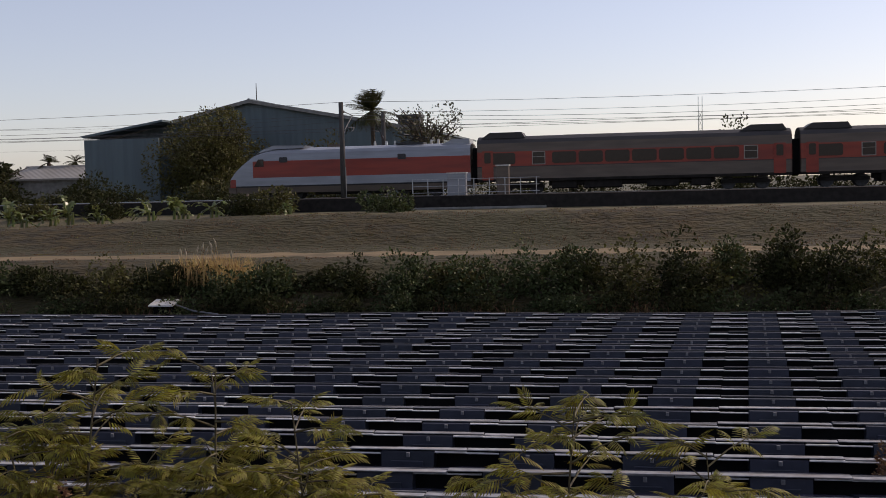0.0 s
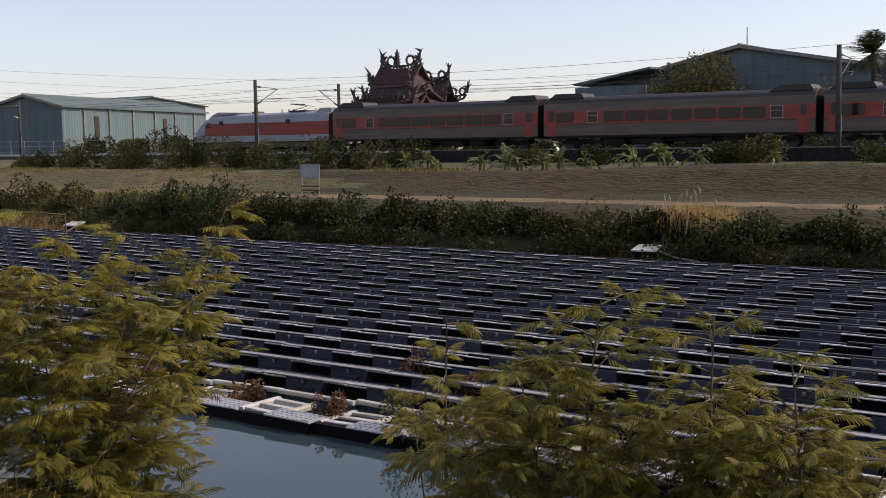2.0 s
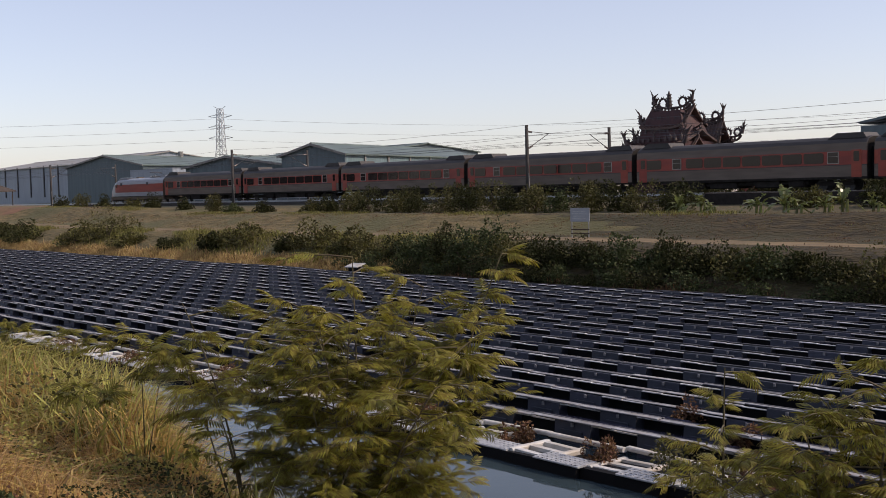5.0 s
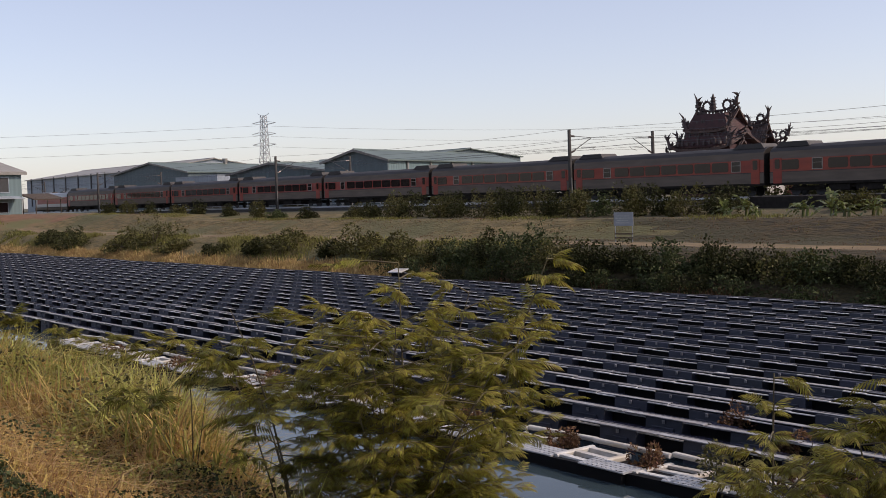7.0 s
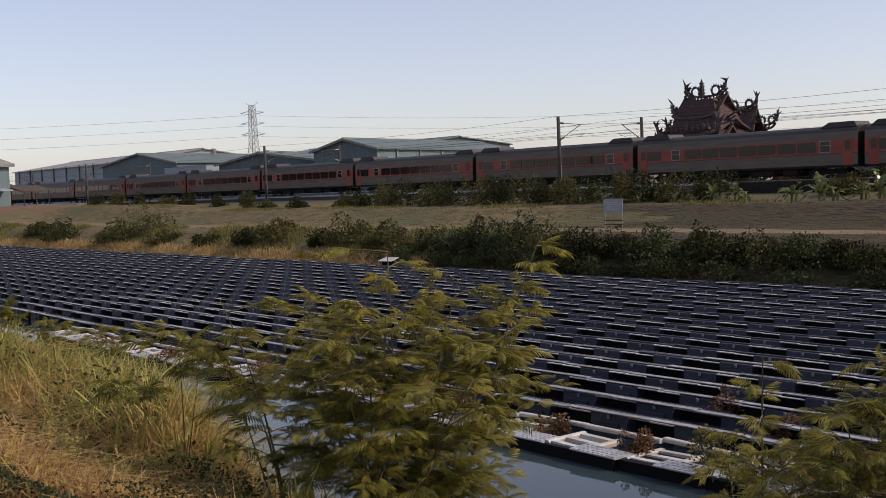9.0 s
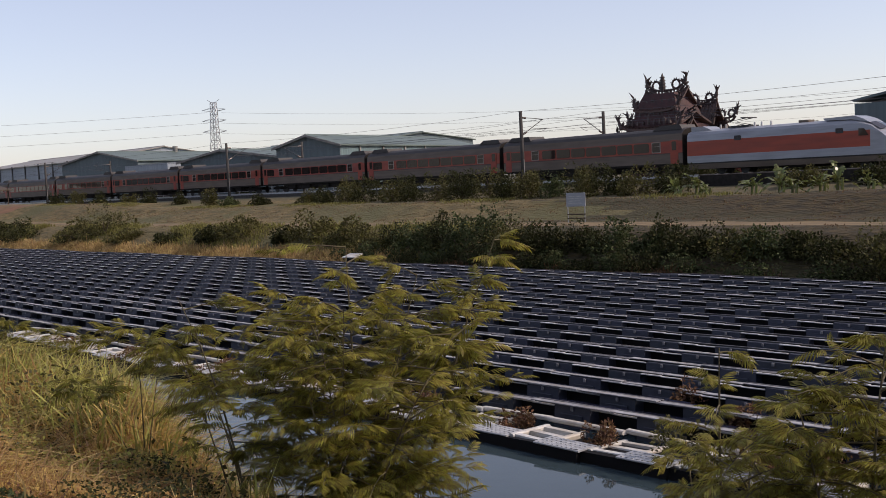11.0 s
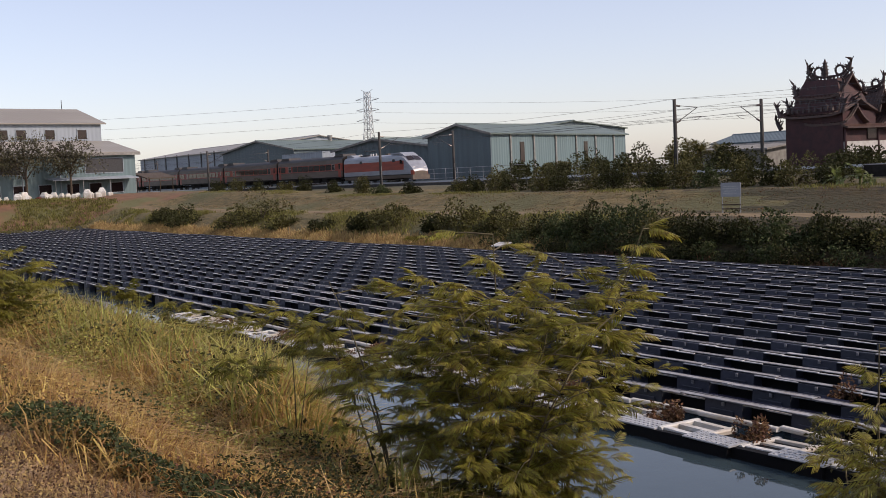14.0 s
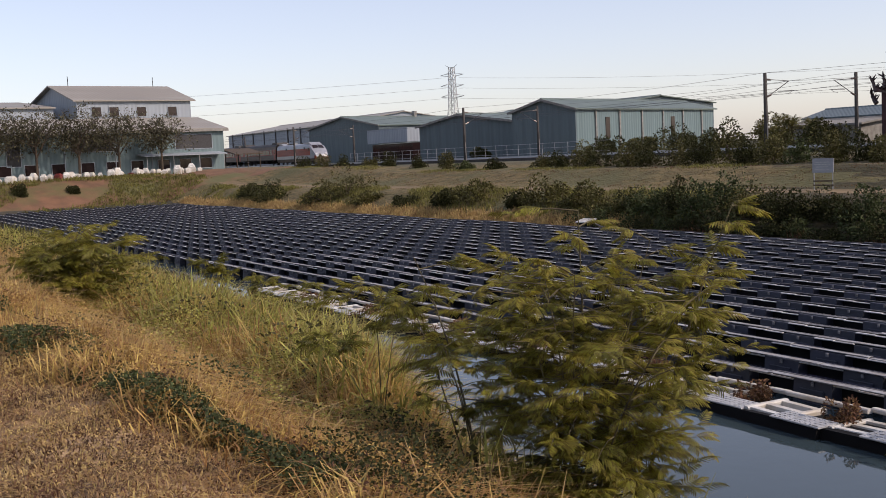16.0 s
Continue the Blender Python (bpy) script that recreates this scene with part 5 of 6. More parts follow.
def bush(x, y, w, h, n, leaf, seed, label, mt="leaf", depth=None, name="bush", trunk=True, lumps=14, z=None):
    r = np.random.default_rng(seed)
    z0 = float(ground_z(x, y)) - 0.05 if z is None else z
    t = thing(name, label, name.split("_")[-1], at=pose(x, y, z0))
    p, d = clump_points(n, 0, 0, 0, w / 2, (depth or w) / 2, h, lumps, r)
    p[:, 2] = np.maximum(p[:, 2], 0.02)
    d = d + r.normal(0, 0.6, d.shape)
    d[:, 2] += 0.15
    part("foliage", quads("foliage", leaf_quads(p, d, leaf * r.uniform(0.6, 1.3, n), leaf * 0.55 * r.uniform(0.6, 1.2, n), 0.15), M[mt]), None, t)
    if trunk:
        for i in range(3):
            g = Geo()
            e = p[r.integers(0, n)]
            g.tube([(0, 0, 0), e * 0.5 + (0, 0, 0.15 * h), e * 0.9], [0.05 * h ** 0.5, 0.03 * h ** 0.5, 0.008], 5)
            part("branch", g, M["bark"], t)
    return t


def tree(x, y, trunk_h, crown_w, crown_h, n, leaf, seed, label, mt, z=None, lumps=22, name="tree", limbs=7, thick=1.0):
    r = np.random.default_rng(seed)
    z0 = float(ground_z(x, y)) - 0.05 if z is None else z
    t = thing(name, label, "tree", at=pose(x, y, z0))
    p, d = clump_points(n, 0, 0, trunk_h, crown_w / 2, crown_w / 2, crown_h, lumps, r)
    g = Geo()
    g.tube([(0, 0, 0), (0.05, 0.03, trunk_h * 0.6), (0, 0, trunk_h * 1.1)], [0.035 * crown_w * thick, 0.028 * crown_w * thick, 0.02 * crown_w * thick], 8)
    for i in range(limbs):
        a = i * 2 * math.pi / limbs + r.uniform(-0.3, 0.3)
        e = np.array([math.cos(a) * crown_w * 0.4, math.sin(a) * crown_w * 0.4, trunk_h + crown_h * r.uniform(0.3, 0.85)])
        g.tube([(0, 0, trunk_h * r.uniform(0.6, 1.0)), e * (0.45, 0.45, 0.8), e], [0.016 * crown_w * thick, 0.011 * crown_w * thick, 0.02], 5)
    part("trunk", g, M["bark"], t)
    d = d + r.normal(0, 0.7, d.shape)
    part("crown", quads("crown", leaf_quads(p, d, leaf * r.uniform(0.6, 1.3, n), leaf * 0.6 * r.uniform(0.6, 1.2, n), 0.1), M[mt]), None, t)
    return t


# shrubs on the near bank
OLIVE = "feathery olive-green shrub growing on the near bank"
feathery_shrub(-5.95, 4.2, 5.02, 1.12, 15, 2900, 1, "tall feathery shrub with olive-green leaflets by the water", None, 0.115, lean=(-0.05, 0.2), base_low=0.25)
feathery_shrub(-5.95, 4.5, 5.02, 0.35, 2, 130, 11, OLIVE, None, 0.14, lean=(0.3, 0.75), base_low=0.6)
feathery_shrub(-6.5, 3.75, 4.72, 0.8, 4, 260, 12, OLIVE, None, 0.13, lean=(-0.5, -0.3), base_low=0.45)
feathery_shrub(-2.45, 6.0, 4.4, 0.95, 8, 2250, 2, OLIVE, None, 0.12)
feathery_shrub(-3.15, 5.75, 4.5, 0.85, 7, 2100, 3, OLIVE, None, 0.12)
feathery_shrub(-1.9, 6.15, 4.2, 0.75, 5, 975, 6, OLIVE, None, 0.12)
feathery_shrub(-0.5, 6.0, 4.22, 1.05, 8, 2400, 4, "low feathery shrub growing on the near bank", None, 0.12)
feathery_shrub(0.45, 6.0, 4.0, 1.05, 8, 2250, 7, "low feathery shrub growing on the near bank", None, 0.12)
feathery_shrub(-4.9, 6.9, 4.08, 0.55, 4, 345, 5, "slender young feathery shrub with yellow-green leaves", None, 0.13, base_low=0.55)
feathery_shrub(-16.6, 3.2, 4.6, 1.2, 8, 1100, 9, OLIVE, None, 0.17)
for x, y, top, seed in ((-8.0, 3.7, 4.45, 31), (-13.2, 5.4, 3.8, 33), (-15.4, 5.4, 3.8, 34), (-18.5, 5.6, 3.8, 35)):
    feathery_shrub(x, y, top, 0.6, 3, 130, seed, "low olive sprig of feathery shrub in the bank grass", None, 0.14, base_low=0.75)


def field(name, label, n, x0, x1, y0, y1, h, w, lean, mt, mask=None, dz=0.0):
    """Grass blades strewn in tufts over a stretch of ground."""
    t = max(1, n // 9)
    cx, cy = rng.uniform(x0, x1, t), rng.uniform(y0, y1, t)
    if mask is not None:
        k = mask(cx, cy)
        cx, cy = cx[k], cy[k]
        t = len(cx)
    i = np.repeat(np.arange(t), 9)
    s = 0.16 if w < 0.03 else 0.3
    px, py = cx[i] + rng.normal(0, s, len(i)), cy[i] + rng.normal(0, s, len(i))
    hh = h * rng.uniform(0.55, 1.15, t)[i] * rng.uniform(0.7, 1.1, len(i))
    p = np.stack([px, py, ground_z(px, py) - 0.02 + dz], 1)
    ob = part(name, quads(name, blades(p, hh, w * rng.uniform(0.6, 1.3, len(i)), rng.uniform(0.1, lean, len(i))), M[mt]), None)
    return tagged(ob, label, "grass", kind="stuff")


def patch(scale, level, seed):
    def f(x, y):
        return np.sin(x * scale + seed) * np.sin(y * scale * 1.3 + 1.7 * seed) + 0.5 * np.sin(x * scale * 2.3 + y * scale + seed) > level
    return f


def edge(x):
    """The path's grassy edge."""
    return np.clip(1.17 + (np.asarray(x) + 10.04) * 0.15, 0.72, 2.4)


# weeds on the near bank
def wild(x, c):
    return c * np.sin(3 * x) + 0.6 * c * np.sin(11 * x) + 0.4 * c * np.sin(23 * x + 1)


field("dry_grass", "orange dry grass on the near bank", 170000, -20, -3.4, 1.2, 5.0, 0.36, 0.009, 2.1, "dry", lambda x, y: patch(1.3, -0.7, 1)(x, y) & (y > edge(x) + 0.3 + wild(x, 0.14)))
field("dry_grass", "orange dry grass farther along the bank", 56000, -46, -20, 1.2, 7.5, 0.5, 0.014, 1.6, "dry", patch(0.9, -0.55, 1))
field("green_grass", "tall yellow-green grass on the near bank", 38000, -17, -3.4, 3.6, 8.6, 0.8, 0.017, 1.6, "grass", patch(1.5, -0.6, 6))
field("green_grass", "tall yellow-green grass farther along the bank", 22000, -46, -17, 3.4, 8.0, 0.75, 0.018, 1.3, "grass", patch(0.6, -0.3, 5))
field("straw_grass", "bleached straw among the bank grass", 60000, -40, -3.0, 1.7, 7.6, 0.55, 0.009, 2.1, "straw", lambda x, y: patch(1.7, -0.2, 4)(x, y) & (y > edge(x) + 0.45))
field("dry_grass", "tall dead grass among the green on the bank", 40000, -20, -5, 3.4, 8.0, 0.7, 0.012, 1.7, "dry", patch(1.2, -0.1, 2))
field("bank_grass", "short mixed grass on the near bank", 14000, -4, 8, 1.8, 8.4, 0.5, 0.012, 1.5, "dry")
field("path_grass", "short trodden dry grass on the path", 100000, -16, -0.6, -1.6, 2.4, 0.075, 0.007, 2.2, "straw", lambda x, y: patch(2.6, -0.7, 2)(x, y) & (y < edge(x) + 0.1))
field("path_litter", "reddish dry grass on the path", 80000, -16, -0.6, -1.6, 2.4, 0.07, 0.008, 2.2, "rust", lambda x, y: patch(2.1, -0.5, 7)(x, y) & (y < edge(x) + 0.15))


def creeper(name, label, n, x0, x1, y0, y1, h, leaf, mt, seed, mask=None):
    """Low leafy cover over the ground."""
    r = np.random.default_rng(seed)
    px, py = r.uniform(x0, x1, n), r.uniform(y0, y1, n)
    if mask is not None:
        k = mask(px, py)
        px, py = px[k], py[k]
    n = len(px)
    hh = h * (0.5 + 0.5 * np.sin(px * 2.1) * np.sin(py * 2.7 + 1)) + 0.25 * h
    p = np.stack([px, py, ground_z(px, py) + hh * r.uniform(0, 1, n) ** 0.5], 1)
    d = r.normal(0, 1, (n, 3))
    d[:, 2] = np.abs(d[:, 2]) * 0.5
    ob = part(name, quads(name, leaf_quads(p, d, leaf * r.uniform(0.6, 1.3, n), leaf * 0.7, 0.1), M[mt]), None)
    return tagged(ob, label, "undergrowth", kind="stuff")


creeper("creeper", "dark green creeping plants at the path's edge", 110000, -12.5, -5.2, 0.7, 3.3, 0.24, 0.03, "vine", 21, lambda x, y: (y < edge(x) + 0.62 + wild(x, 0.16)) & (y > edge(x) + wild(x + 0.4, 0.1)) & (np.sin(x * 2.3 + 1.2) * np.sin(y * 3.1 + x) + 0.5 * np.sin(7 * x + 2 * y) * np.sin(9 * y) > -0.35))
creeper("dead_weeds", "rusty dead weeds among the bank grass", 50000, -20, -3.4, 1.2, 4.6, 0.3, 0.024, "rust", 24, lambda x, y: (y > edge(x) + 0.1 + wild(x, 0.1)) & patch(1.9, -0.1, 5)(x, y))
creeper("dead_weeds", "bleached dead leaves among the bank grass", 90000, -20, -3.4, 1.4, 6.0, 0.36, 0.026, "dry", 25, lambda x, y: (y > edge(x) + 0.35) & patch(2.3, -0.2, 8)(x, y))
creeper("bank_weeds", "leafy green weeds among the bank grass", 90000, -19, -5, 2.6, 7.5, 0.5, 0.035, "grass", 26, lambda x, y: patch(1.4, 0.1, 3)(x, y) & (y > edge(x) + 0.9))
creeper("bank_weeds", "dark leafy weeds among the bank grass", 50000, -19, -5, 2.0, 7.5, 0.4, 0.033, "vine", 27, lambda x, y: patch(1.6, 0.3, 9)(x, y) & (y > edge(x) + 0.8))
creeper("bank_weeds", "dark undergrowth deep in the bank grass", 70000, -20, -6, 3.2, 8.0, 0.45, 0.026, "leaf", 30, patch(1.1, -0.1, 7))
creeper("leaf_litter", "brown leaf litter trodden into the path", 60000, -15, -0.6, -1.6, 2.4, 0.02, 0.02, "rust", 28, lambda x, y: (y < edge(x) + 0.2) & patch(3.1, -0.4, 2)(x, y))
creeper("leaf_litter", "pale leaf litter strewn over the path", 80000, -15, -0.6, -1.6, 2.4, 0.02, 0.019, "straw", 29, lambda x, y: (y < edge(x) + 0.2) & patch(2.7, -0.1, 4)(x, y))
field("edge_grass", "short golden grass along the path's edge", 12000, -20, -3.4, 0.4, 3.0, 0.16, 0.009, 2.0, "dry", lambda x, y: np.abs(y - edge(x) - 0.05 - wild(x, 0.12)) < 0.2)
creeper("creeper", "dark green creeping plants on the bank", 50000, -5.8, -2.2, 2.1, 6.5, 0.4, 0.024, "leaf", 22)
field("shore_grass", "yellow-green grass on the near shore", 16000, -75, -17, 5.5, 9.6, 0.6, 0.018, 0.8, "grass", patch(0.5, -0.3, 8))
field("shore_grass", "bleached straw on the near shore", 20000, -75, -17, 4.5, 9.6, 0.55, 0.014, 0.9, "straw", patch(0.6, -0.5, 3))
field("shore_grass", "orange dead grass on the near shore", 26000, -75, -17, 4.0, 9.4, 0.5, 0.016, 0.9, "dry", patch(0.7, -0.4, 6))
creeper("creeper", "dark undergrowth among the tall grass", 30000, -40, -6, 3.4, 8.6, 0.6, 0.06, "leaf2", 23)

# far bank: thicket along the water
r_ = np.random.default_rng(77)
xx_ = -60.0
THICKET = "dark leafy thicket bush on the far pond bank"
while xx_ < 40:
    dense = 1.0 if xx_ > -54 else 0.7
    top = np.interp(xx_, [-60, -52, -44, -36, -26, -18, -10, -4, 4, 12, 40], [2.2, 3.1, 2.7, 2.4, 2.0, 2.1, 2.1, 2.8, 3.0, 2.7, 2.6]) + r_.normal(0, 0.22)
    w = r_.uniform(2.6, 4.2)
    yb = 45.6 + r_.uniform(-0.3, 0.6)
    z_ = float(ground_z(xx_, yb)) - 0.2
    bush(xx_, yb, w, max(1.0, top - z_), int(2100 * dense), 0.2, int(1000 + (xx_ + 60) * 10), THICKET, ("leaf", "leaf", "vine", "leaf2")[int(r_.integers(0, 4))], depth=2.6, lumps=26)
    if r_.random() < 0.9:
        bush(xx_ + r_.uniform(-0.8, 0.8), 44.15 + r_.uniform(-0.15, 0.25), w * 0.95, r_.uniform(0.9, 1.5), 1300, 0.16, int(5000 + (xx_ + 60) * 10), "low creeping bush hanging over the water", ("vine", "leaf")[int(r_.integers(0, 2))], depth=1.5, trunk=False, lumps=24, z=0.0)
    xx_ += r_.uniform(1.5, 2.2)
for x, top, w, mt in ((-35.3, 2.9, 2.0, "leaf"), (-15.6, 2.5, 1.8, "leaf2"), (6.1, 3.4, 2.6, "leaf"), (3.6, 3.2, 2.2, "vine"), (-2.8, 3.1, 2.4, "vine")):
    bush(x, 46.4, w, top - float(ground_z(x, 46.4)), 1500, 0.2, int(300 + x * 7 + 400), "taller dark bush standing out of the thicket", mt, lumps=18)
# single shrubs on the grassy bank farther along
for x, y, w, top, mt in ((-62.5, 46.6, 3.2, 2.9, "leaf2"), (-67.5, 47, 4.4, 3.5, "leaf2"), (-70.5, 46.4, 2.6, 2.6, "leaf"), (-77.5, 47, 5.0, 3.1, "leaf2"), (-81, 46.2, 3.0, 2.3, "leaf"), (-88, 46.0, 3, 1.8, "leaf"), (-96, 46, 4, 2.2, "leaf2"), (-103, 47, 6.5, 4.4, "leaf2"), (-107, 46.0, 5, 2.8, "leaf2"), (-121, 46, 6, 2.9, "leaf"), (-126.5, 47, 6.0, 3.3, "leaf"), (-131, 46.5, 4, 2.6, "leaf"), (-158, 24, 2.6, 4.2, "leaf"), (-158, 31, 2.2, 3.4, "leaf")):
    bush(x, y, w, max(0.8, top - float(ground_z(x, y)) + 0.1), 2000, 0.26, int(900 - x * 3), "olive shrub on the grassy far bank", mt, lumps=18)
field("bank_verge", "green-brown grass on the far bank", 30000, -150, -50, 44.2, 49.5, 0.5, 0.045, 0.8, "verge", patch(0.25, -0.5, 3))
field("water_fringe", "orange-brown dead reeds along the far water's edge", 22000, -150, -54, 43.3, 44.8, 0.75, 0.05, 0.6, "straw")
field("water_fringe", "rusty dead weeds along the water's edge", 9000, -52, 40, 43.4, 44.2, 0.6, 0.04, 0.6, "rust", patch(0.4, 0.2, 3))
field("dyke_tufts", "dry tufts on the dyke slope", 40000, -140, 40, 48.5, 60.5, 0.12, 0.03, 1.8, "rust", lambda x, y: patch(0.5, -0.7, 9)(x, y) & (np.abs(y - 51.4) > 1.5))
field("dyke_tufts", "straw tufts on the dyke slope", 18000, -140, 40, 48.5, 60.5, 0.1, 0.03, 1.8, "verge", lambda x, y: patch(0.35, -0.2, 5)(x, y) & (np.abs(y - 51.4) > 1.5))
field("crest_grass", "pale dry grass along the dyke's crest", 14000, -150, -40, 59.0, 62.5, 0.3, 0.04, 1.3, "verge", patch(0.3, 0.0, 2))
field("slope_grass", "grass on the pond's end slope", 30000, -168, -146, 12, 50, 0.5, 0.07, 0.9, "verge", patch(0.2, -0.2, 2))

# reeds with plumes
reeds = thing("plume_reeds", "clump of straw reeds with white plumes on the far bank", "reeds", at=pose(-18.6, 46.4, float(ground_z(-18.6, 46.4)) - 0.05))
rp = np.stack([rng.normal(0, 0.9, 1400), rng.normal(0, 0.5, 1400), np.zeros(1400)], 1)
part("blades", quads("blades", blades(rp, rng.uniform(0.6, 1.5, 1400), 0.03, rng.uniform(0.1, 0.6, 1400)), M["straw"]), None, reeds)
for i in range(9):
    g = Geo()
    x, h, l = rng.uniform(-1.4, 1.3), rng.uniform(1.1, 1.75), rng.uniform(-0.3, 0.3)
    g.tube([(x, 0, 0), (x + l * 0.6, 0, h * 0.7), (x + l, 0, h)], [0.01, 0.01, 0.006], 4)
    s_ = part("stalk", g, M["straw"], reeds)
    g = Geo()
    g.tube([(x + l, 0, h - 0.05), (x + l * 1.15, 0, h + 0.14), (x + l * 1.5, 0, h + 0.34)], [0.02, 0.05, 0.008], 6)
    part("plume", g, M["plume"], s_)


def banana(x, y, h, seed, label):
    """Clump of banana leaves: midrib arcs with ragged halves."""
    r = np.random.default_rng(seed)
    t = thing("banana_plant", label, "banana plant", "banana plants beside the track", at=pose(x, y, float(ground_z(x, y)) - 0.05))
    g = Geo()
    for k in range(2):
        g.tube([(k * 0.3, 0, 0), (k * 0.3 + 0.05, 0, h * 0.4)], [0.1, 0.07], 7)
    part("stem", g, M["banana"], t)
    q = []
    for i in range(11):
        a = r.uniform(0, 2 * math.pi)
        L, up = h * r.uniform(0.35, 1.05), r.uniform(0.25, 1.5)
        o = np.array([math.cos(a), math.sin(a), 0])
        s = np.array([-o[1], o[0], 0])
        pts = [np.array([0, 0, h * 0.3]) + o * L * u * (0.5 if up > 1 else 0.8) + np.array([0, 0, L * (up * u - 0.75 * u * u)]) for u in np.linspace(0, 1, 8)]
        for j in range(7):
            w0, w1 = 0.09 * h * math.sin(math.pi * (0.1 + 0.85 * j / 7)), 0.09 * h * math.sin(math.pi * (0.1 + 0.85 * (j + 1) / 7))
            for k in (-1, 1):
                dz = np.array([0, 0, -0.25 * w0]) + r.normal(0, 0.05, 3)
                q.append([pts[j], pts[j + 1] * 0.97 + pts[j] * 0.03, pts[j + 1] * 0.9 + pts[j] * 0.1 + k * s * w1 + dz, pts[j] + k * s * w0 + dz])
    part("leaves", quads("leaves", np.array(q), M["banana"]), None, t)


for i, x in enumerate((-45.5, -43.6, -42, -40, -38.6, -36.5, -34.6, -33.2, -31.4, -29.5, -27.4, -25.8, -24.2, -19.8)):
    banana(x + 0.7 * math.sin(i * 5.1), 61.4 + 0.8 * math.sin(i * 2.2), (1.6, 2.0, 1.2, 1.7, 2.1, 1.3)[i % 6] * (0.6 if x > -20 else 1), 40 + i, "green banana plant in the row beside the track")

# bushes beside the track
for i, (x, y, w, h, mt) in enumerate(((-14.6, 62, 3.6, 1.4, "vine"), (-21.5, 64, 2.6, 1.9, "leaf2"), (-24, 64.5, 3, 1.3, "leaf"), (-33, 65, 3, 1.6, "leaf"), (-38, 65, 3, 1.7, "leaf2"), (-47.5, 63.5, 3, 1.9, "leaf"), (-50, 63, 3.4, 2.6, "leaf2"), (-52.5, 63.5, 3.0, 2.2, "leaf"), (-55, 62.8, 3.6, 2.6, "leaf2"), (-58, 63.2, 3.4, 2.3, "vine"), (-60.5, 63, 3.2, 2.5, "leaf2"), (-63, 62.8, 3.2, 2.2, "leaf"), (-65.5, 63.5, 4, 2.7, "leaf2"), (-68.5, 63, 3.5, 2.4, "leaf"), (-71.5, 63.2, 4.2, 2.9, "leaf2"), (-75, 63, 3.6, 2.4, "leaf"), (-78, 63.2, 4, 2.4, "leaf2"), (-81.5, 63, 4, 2.6, "leaf"), (-84.5, 63.2, 4.2, 2.4, "leaf2"), (-88, 63, 3, 1.7, "leaf"), (-92, 63.5, 3, 1.5, "leaf2"), (-100, 63, 2.6, 1.3, "leaf"), (-106, 63, 2.4, 1.2, "vine"), (-111, 63.5, 3, 2.1, "leaf2"), (-119, 64, 2.4, 1.4, "leaf"), (-127, 64, 3.2, 2.0, "leaf"), (-134, 65, 2.6, 1.3, "leaf2"), (-143, 65, 3, 1.6, "leaf"), (-152, 66, 4, 2.4, "leaf2"), (-160, 66, 4, 1.8, "leaf"), (-49, 66.5, 4, 2.2, "leaf"), (-57, 66.5, 4.4, 2.4, "leaf"), (-64, 66.5, 4.4, 2.2, "leaf2"), (-72, 66.5, 4.4, 2.6, "leaf"), (-80, 66.5, 4.4, 2.6, "leaf"), (-87, 66, 4, 2.2, "leaf2"))):
    bush(x, y, w, h, 1700, 0.22, 600 + i, "leafy bush on the dyke beside the track", mt, depth=2.4, lumps=20)
# growth beyond the track
for i in range(17):
    bush(-60 + i * 6.2, 85.5 + (i % 3) * 0.6, 8.0, (1.7, 2.2, 1.5, 2.0)[i % 4], 1500, 0.3, 1300 + i, "low dark hedge beyond the railway", "leaf", depth=2.4, lumps=24)
for i, (x, y, w, h, mt) in enumerate(((-80, 90, 7, 3.2, "leaf"), (-88, 92, 8, 3.6, "leaf2"), (-96, 92, 7, 3.4, "leaf"), (-104, 93, 8, 3.6, "leaf"), (-112, 93, 7, 3.0, "leaf2"), (-120, 94, 5, 2.6, "leaf"), (-66, 92, 6, 2.0, "leaf"), (-58, 92, 6, 2.2, "leaf2"), (-50, 95, 6, 2.6, "leaf"), (-36, 93, 6, 3.0, "leaf2"), (-29, 101, 6, 5.5, "leaf2"), (8.1, 95, 5.4, 7.5, "leaf"), (-150, 92, 4, 1.6, "leaf"))):
    bush(x, y, w, h, 2200, 0.36, 700 + i, "dense bush beyond the railway", mt, depth=4, lumps=20)
tree(-40.2, 101, 2.0, 11.0, 7.0, 30000, 0.3, 51, "broad olive-green tree before the shed", "leaf2", lumps=46)
tree(-70, 112, 1.5, 9, 3.4, 4000, 0.4, 52, "round dark tree behind the temple", "leaf", lumps=24)
tree(-74.5, 113, 1.5, 6, 2.6, 2500, 0.4, 54, "round dark tree behind the temple", "leaf", lumps=18)
tree(-18.6, 98, 4.2, 8.0, 4.6, 1700, 0.3, 53, "thinly leaved grey tree behind the railway", "pale", lumps=26, limbs=16)
g = Geo()
g.box(0, 0, 1.5, 2.2, 2.2, 3.0, 0.2)
g.box(0, 0, 3.1, 2.5, 2.5, 0.25, 0.2)
tagged(part("water_tank", g, M["dark_steel"], m=pose(-22.4, 109.5, 9.2)), "dark square water tank above the shed roof", "tank")


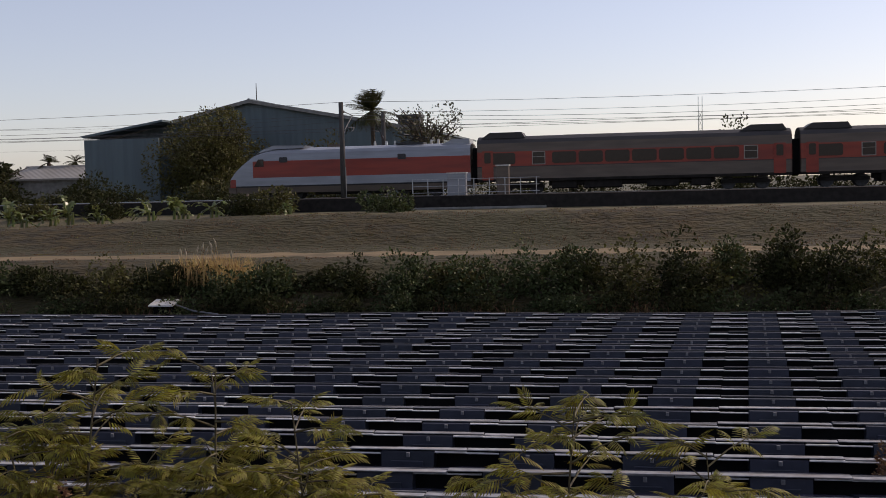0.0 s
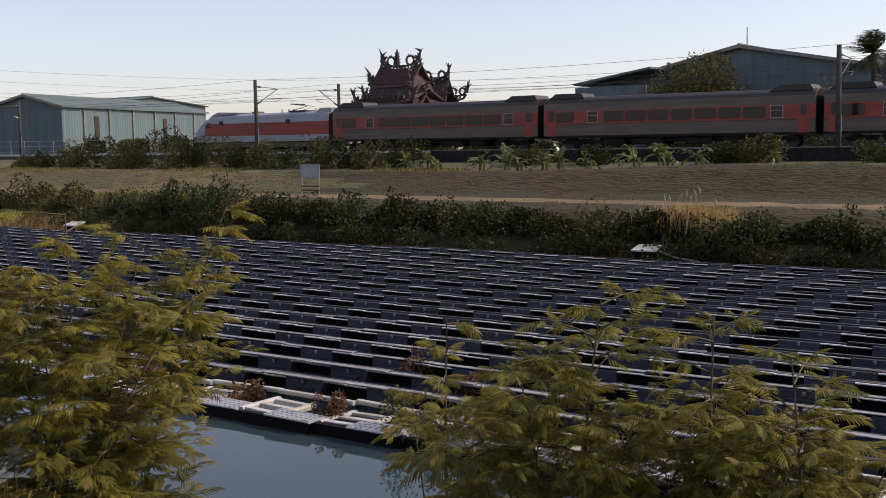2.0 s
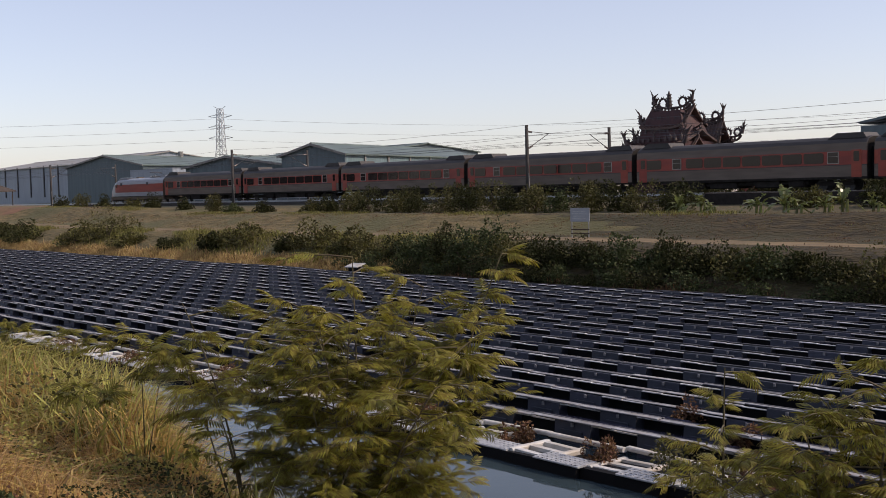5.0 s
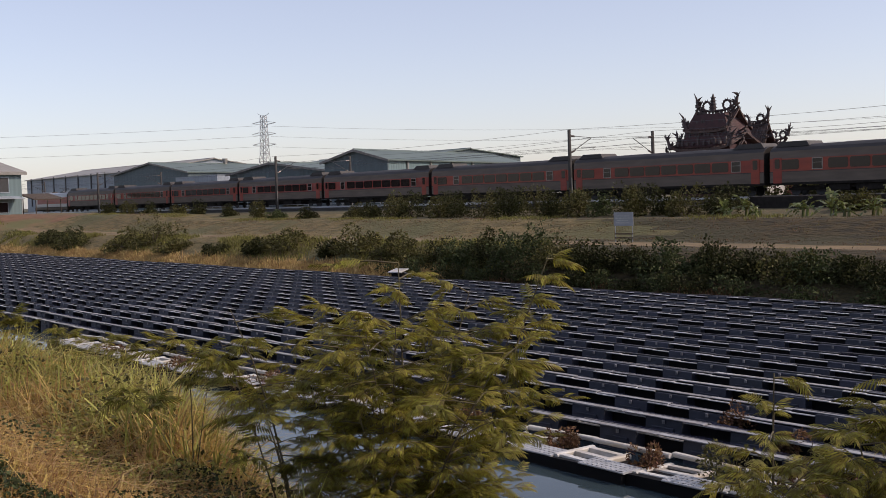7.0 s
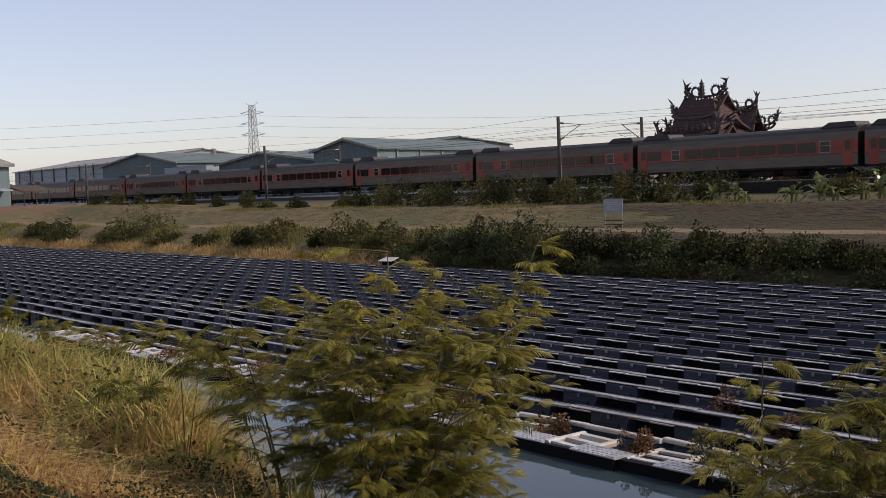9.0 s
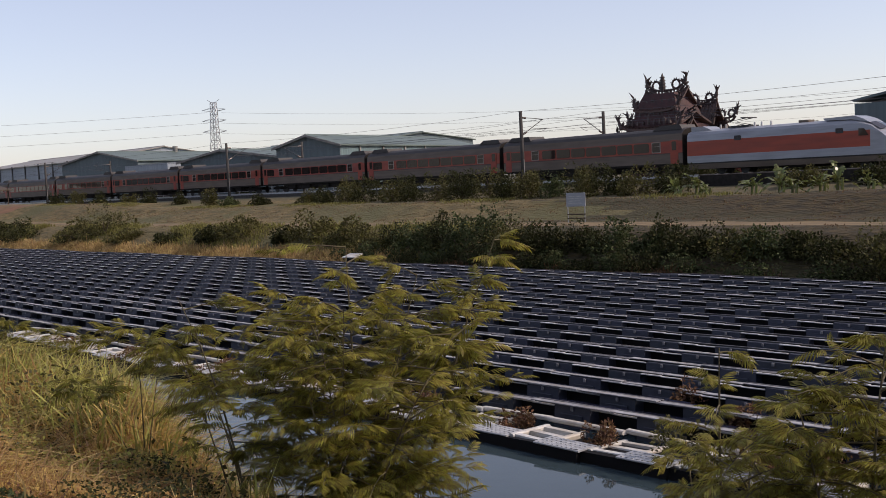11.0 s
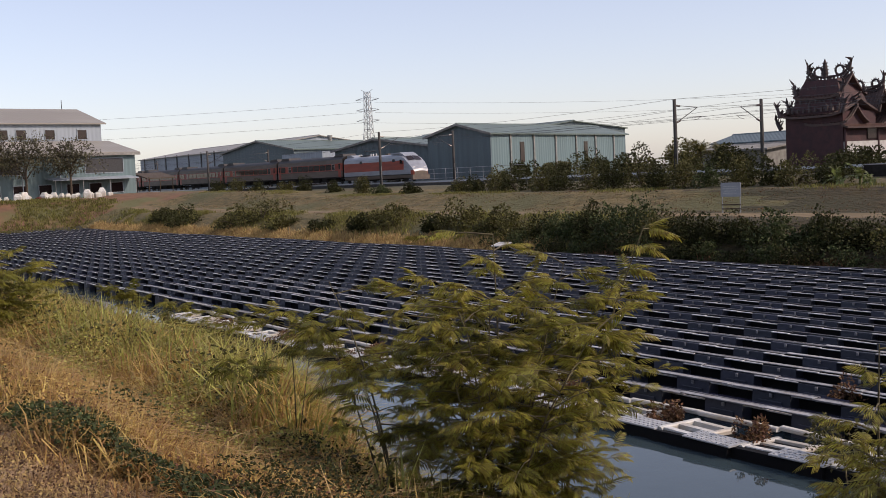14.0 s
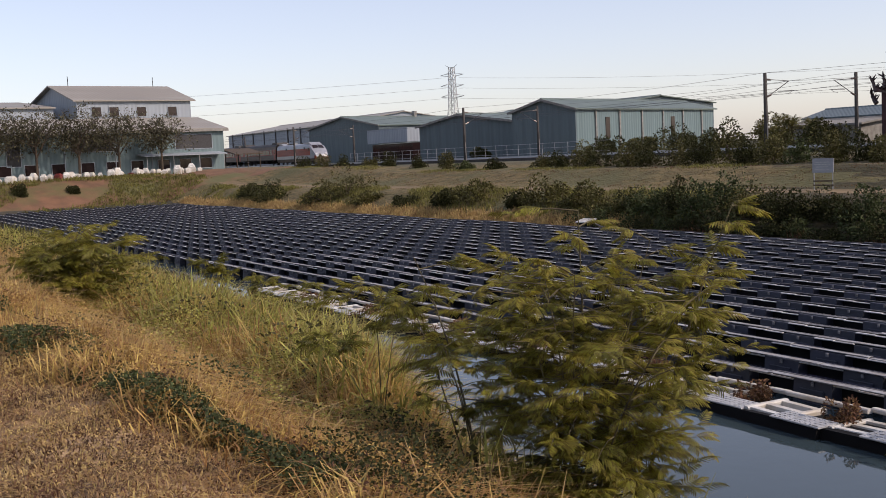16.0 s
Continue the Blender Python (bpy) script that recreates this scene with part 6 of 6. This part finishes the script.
def palm(x, y, h, frond, seed, label, mt="leaf", n=26, droop=1.0):
    r = np.random.default_rng(seed)
    t = thing("palm_tree", label, "palm", at=pose(x, y, float(ground_z(x, y)) - 0.05))
    g = Geo()
    if h > 1:
        g.tube([(0, 0, 0), (0.1, 0, h * 0.5), (0, 0, h)], [0.28, 0.2, 0.2], 8)
        part("trunk", g, M["bark"], t)
    q = []
    for i in range(n):
        a, e = r.uniform(0, 2 * math.pi), r.uniform(-0.5, 1.4)
        o = np.array([math.cos(a) * math.cos(e), math.sin(a) * math.cos(e), math.sin(e)])
        s = unit(np.cross(o, (0, 0, 1.0)))
        L = frond * r.uniform(0.8, 1.15)
        pts = [np.array([0, 0, h]) + o * L * u + np.array([0, 0, -droop * 0.45 * L * u * u]) for u in np.linspace(0, 1, 10)]
        for j in range(9):
            w = L * 0.30 * math.sin(math.pi * (0.15 + 0.8 * j / 9))
            for k in (-1, 1):
                b = pts[j] * 0.5 + pts[j + 1] * 0.5
                for c in (0.0, 0.5):
                    p0 = pts[j] * (1 - c) + pts[j + 1] * c
                    tip = p0 + k * s * w + (pts[j + 1] - pts[j]) * 1.4 + np.array([0, 0, -0.3 * w])
                    dv = (pts[j + 1] - pts[j]) * 0.22
                    q.append([p0 - dv, p0 + dv, tip + dv * 0.3, tip - dv * 0.3])
    part("fronds", quads("fronds", np.array(q), M[mt]), None, t)


palm(-24.1, 100, 8.0, 2.7, 61, "tall fan palm behind the railway", "leaf", 26, 0.6)
for i, (x, y, h) in enumerate(((-88.5, 95, 2.2), (-91, 95.5, 2.0), (-86.5, 96, 1.8), (-93, 95, 1.6))):
    palm(x, y, h, 2.4, 62 + i, "low palm with drooping fronds beyond the track", "leaf2", 16, 0.7)
for i, (x, y) in enumerate(((-71, 116), (-66, 116.5), (-63, 117))):
    palm(x, y, 4.6 if i else 4.0, 1.8, 70 + i, "small palm above the low house", "leaf", 14)

# trees before the factory
for i, (x, y, top) in enumerate(((-163.2, 15, 14.6), (-164.6, 21.6, 14.8), (-165.9, 27.65, 14.6), (-167.2, 33.8, 15.6), (-168.5, 39.9, 14.3), (-169.9, 46.7, 13.7))):
    z_ = float(ground_z(x, y))
    tree(x, y, 5.0, 9.6, (top + 1.0 - z_ - 5.0) * 0.85, 2900, 0.36, 80 + i, "row tree with thin brownish leaves before the factory", "pale", lumps=44, limbs=10, thick=0.62)

# weeds rooted on the floats
for i, (x, y, w, h, mt) in enumerate(((-11.9, 15.7, 1.5, 0.95, "leaf2"), (-9.6, 16.5, 1.4, 0.8, "rust"), (-11.2, 15.6, 0.9, 0.7, "leaf2"), (-7.8, 16.2, 1.8, 0.8, "leaf2"), (-10.6, 16.2, 1.1, 0.7, "rust"), (-13.9, 16.0, 0.7, 0.55, "rust"), (-16.4, 16.2, 0.8, 0.5, "rust"), (-12.6, 18.8, 0.7, 0.6, "rust"), (-14.8, 20.0, 0.8, 0.6, "rust"), (-19.5, 16.4, 0.9, 0.5, "rust"), (-24, 16.0, 1.2, 0.5, "rust"), (-28, 15.8, 1.5, 0.5, "rust"), (-33, 15.6, 1.6, 0.45, "rust"), (-38, 15.6, 1.4, 0.45, "rust"), (4.2, 19.6, 0.9, 0.7, "rust"), (-5.4, 16, 1.2, 0.5, "rust"))):
    bush(x, y, w, h, 700, 0.09, 820 + i, "scrubby weed rooted on the floats", mt, z=0.12, name="float_weed", lumps=14, trunk=False)


motions()
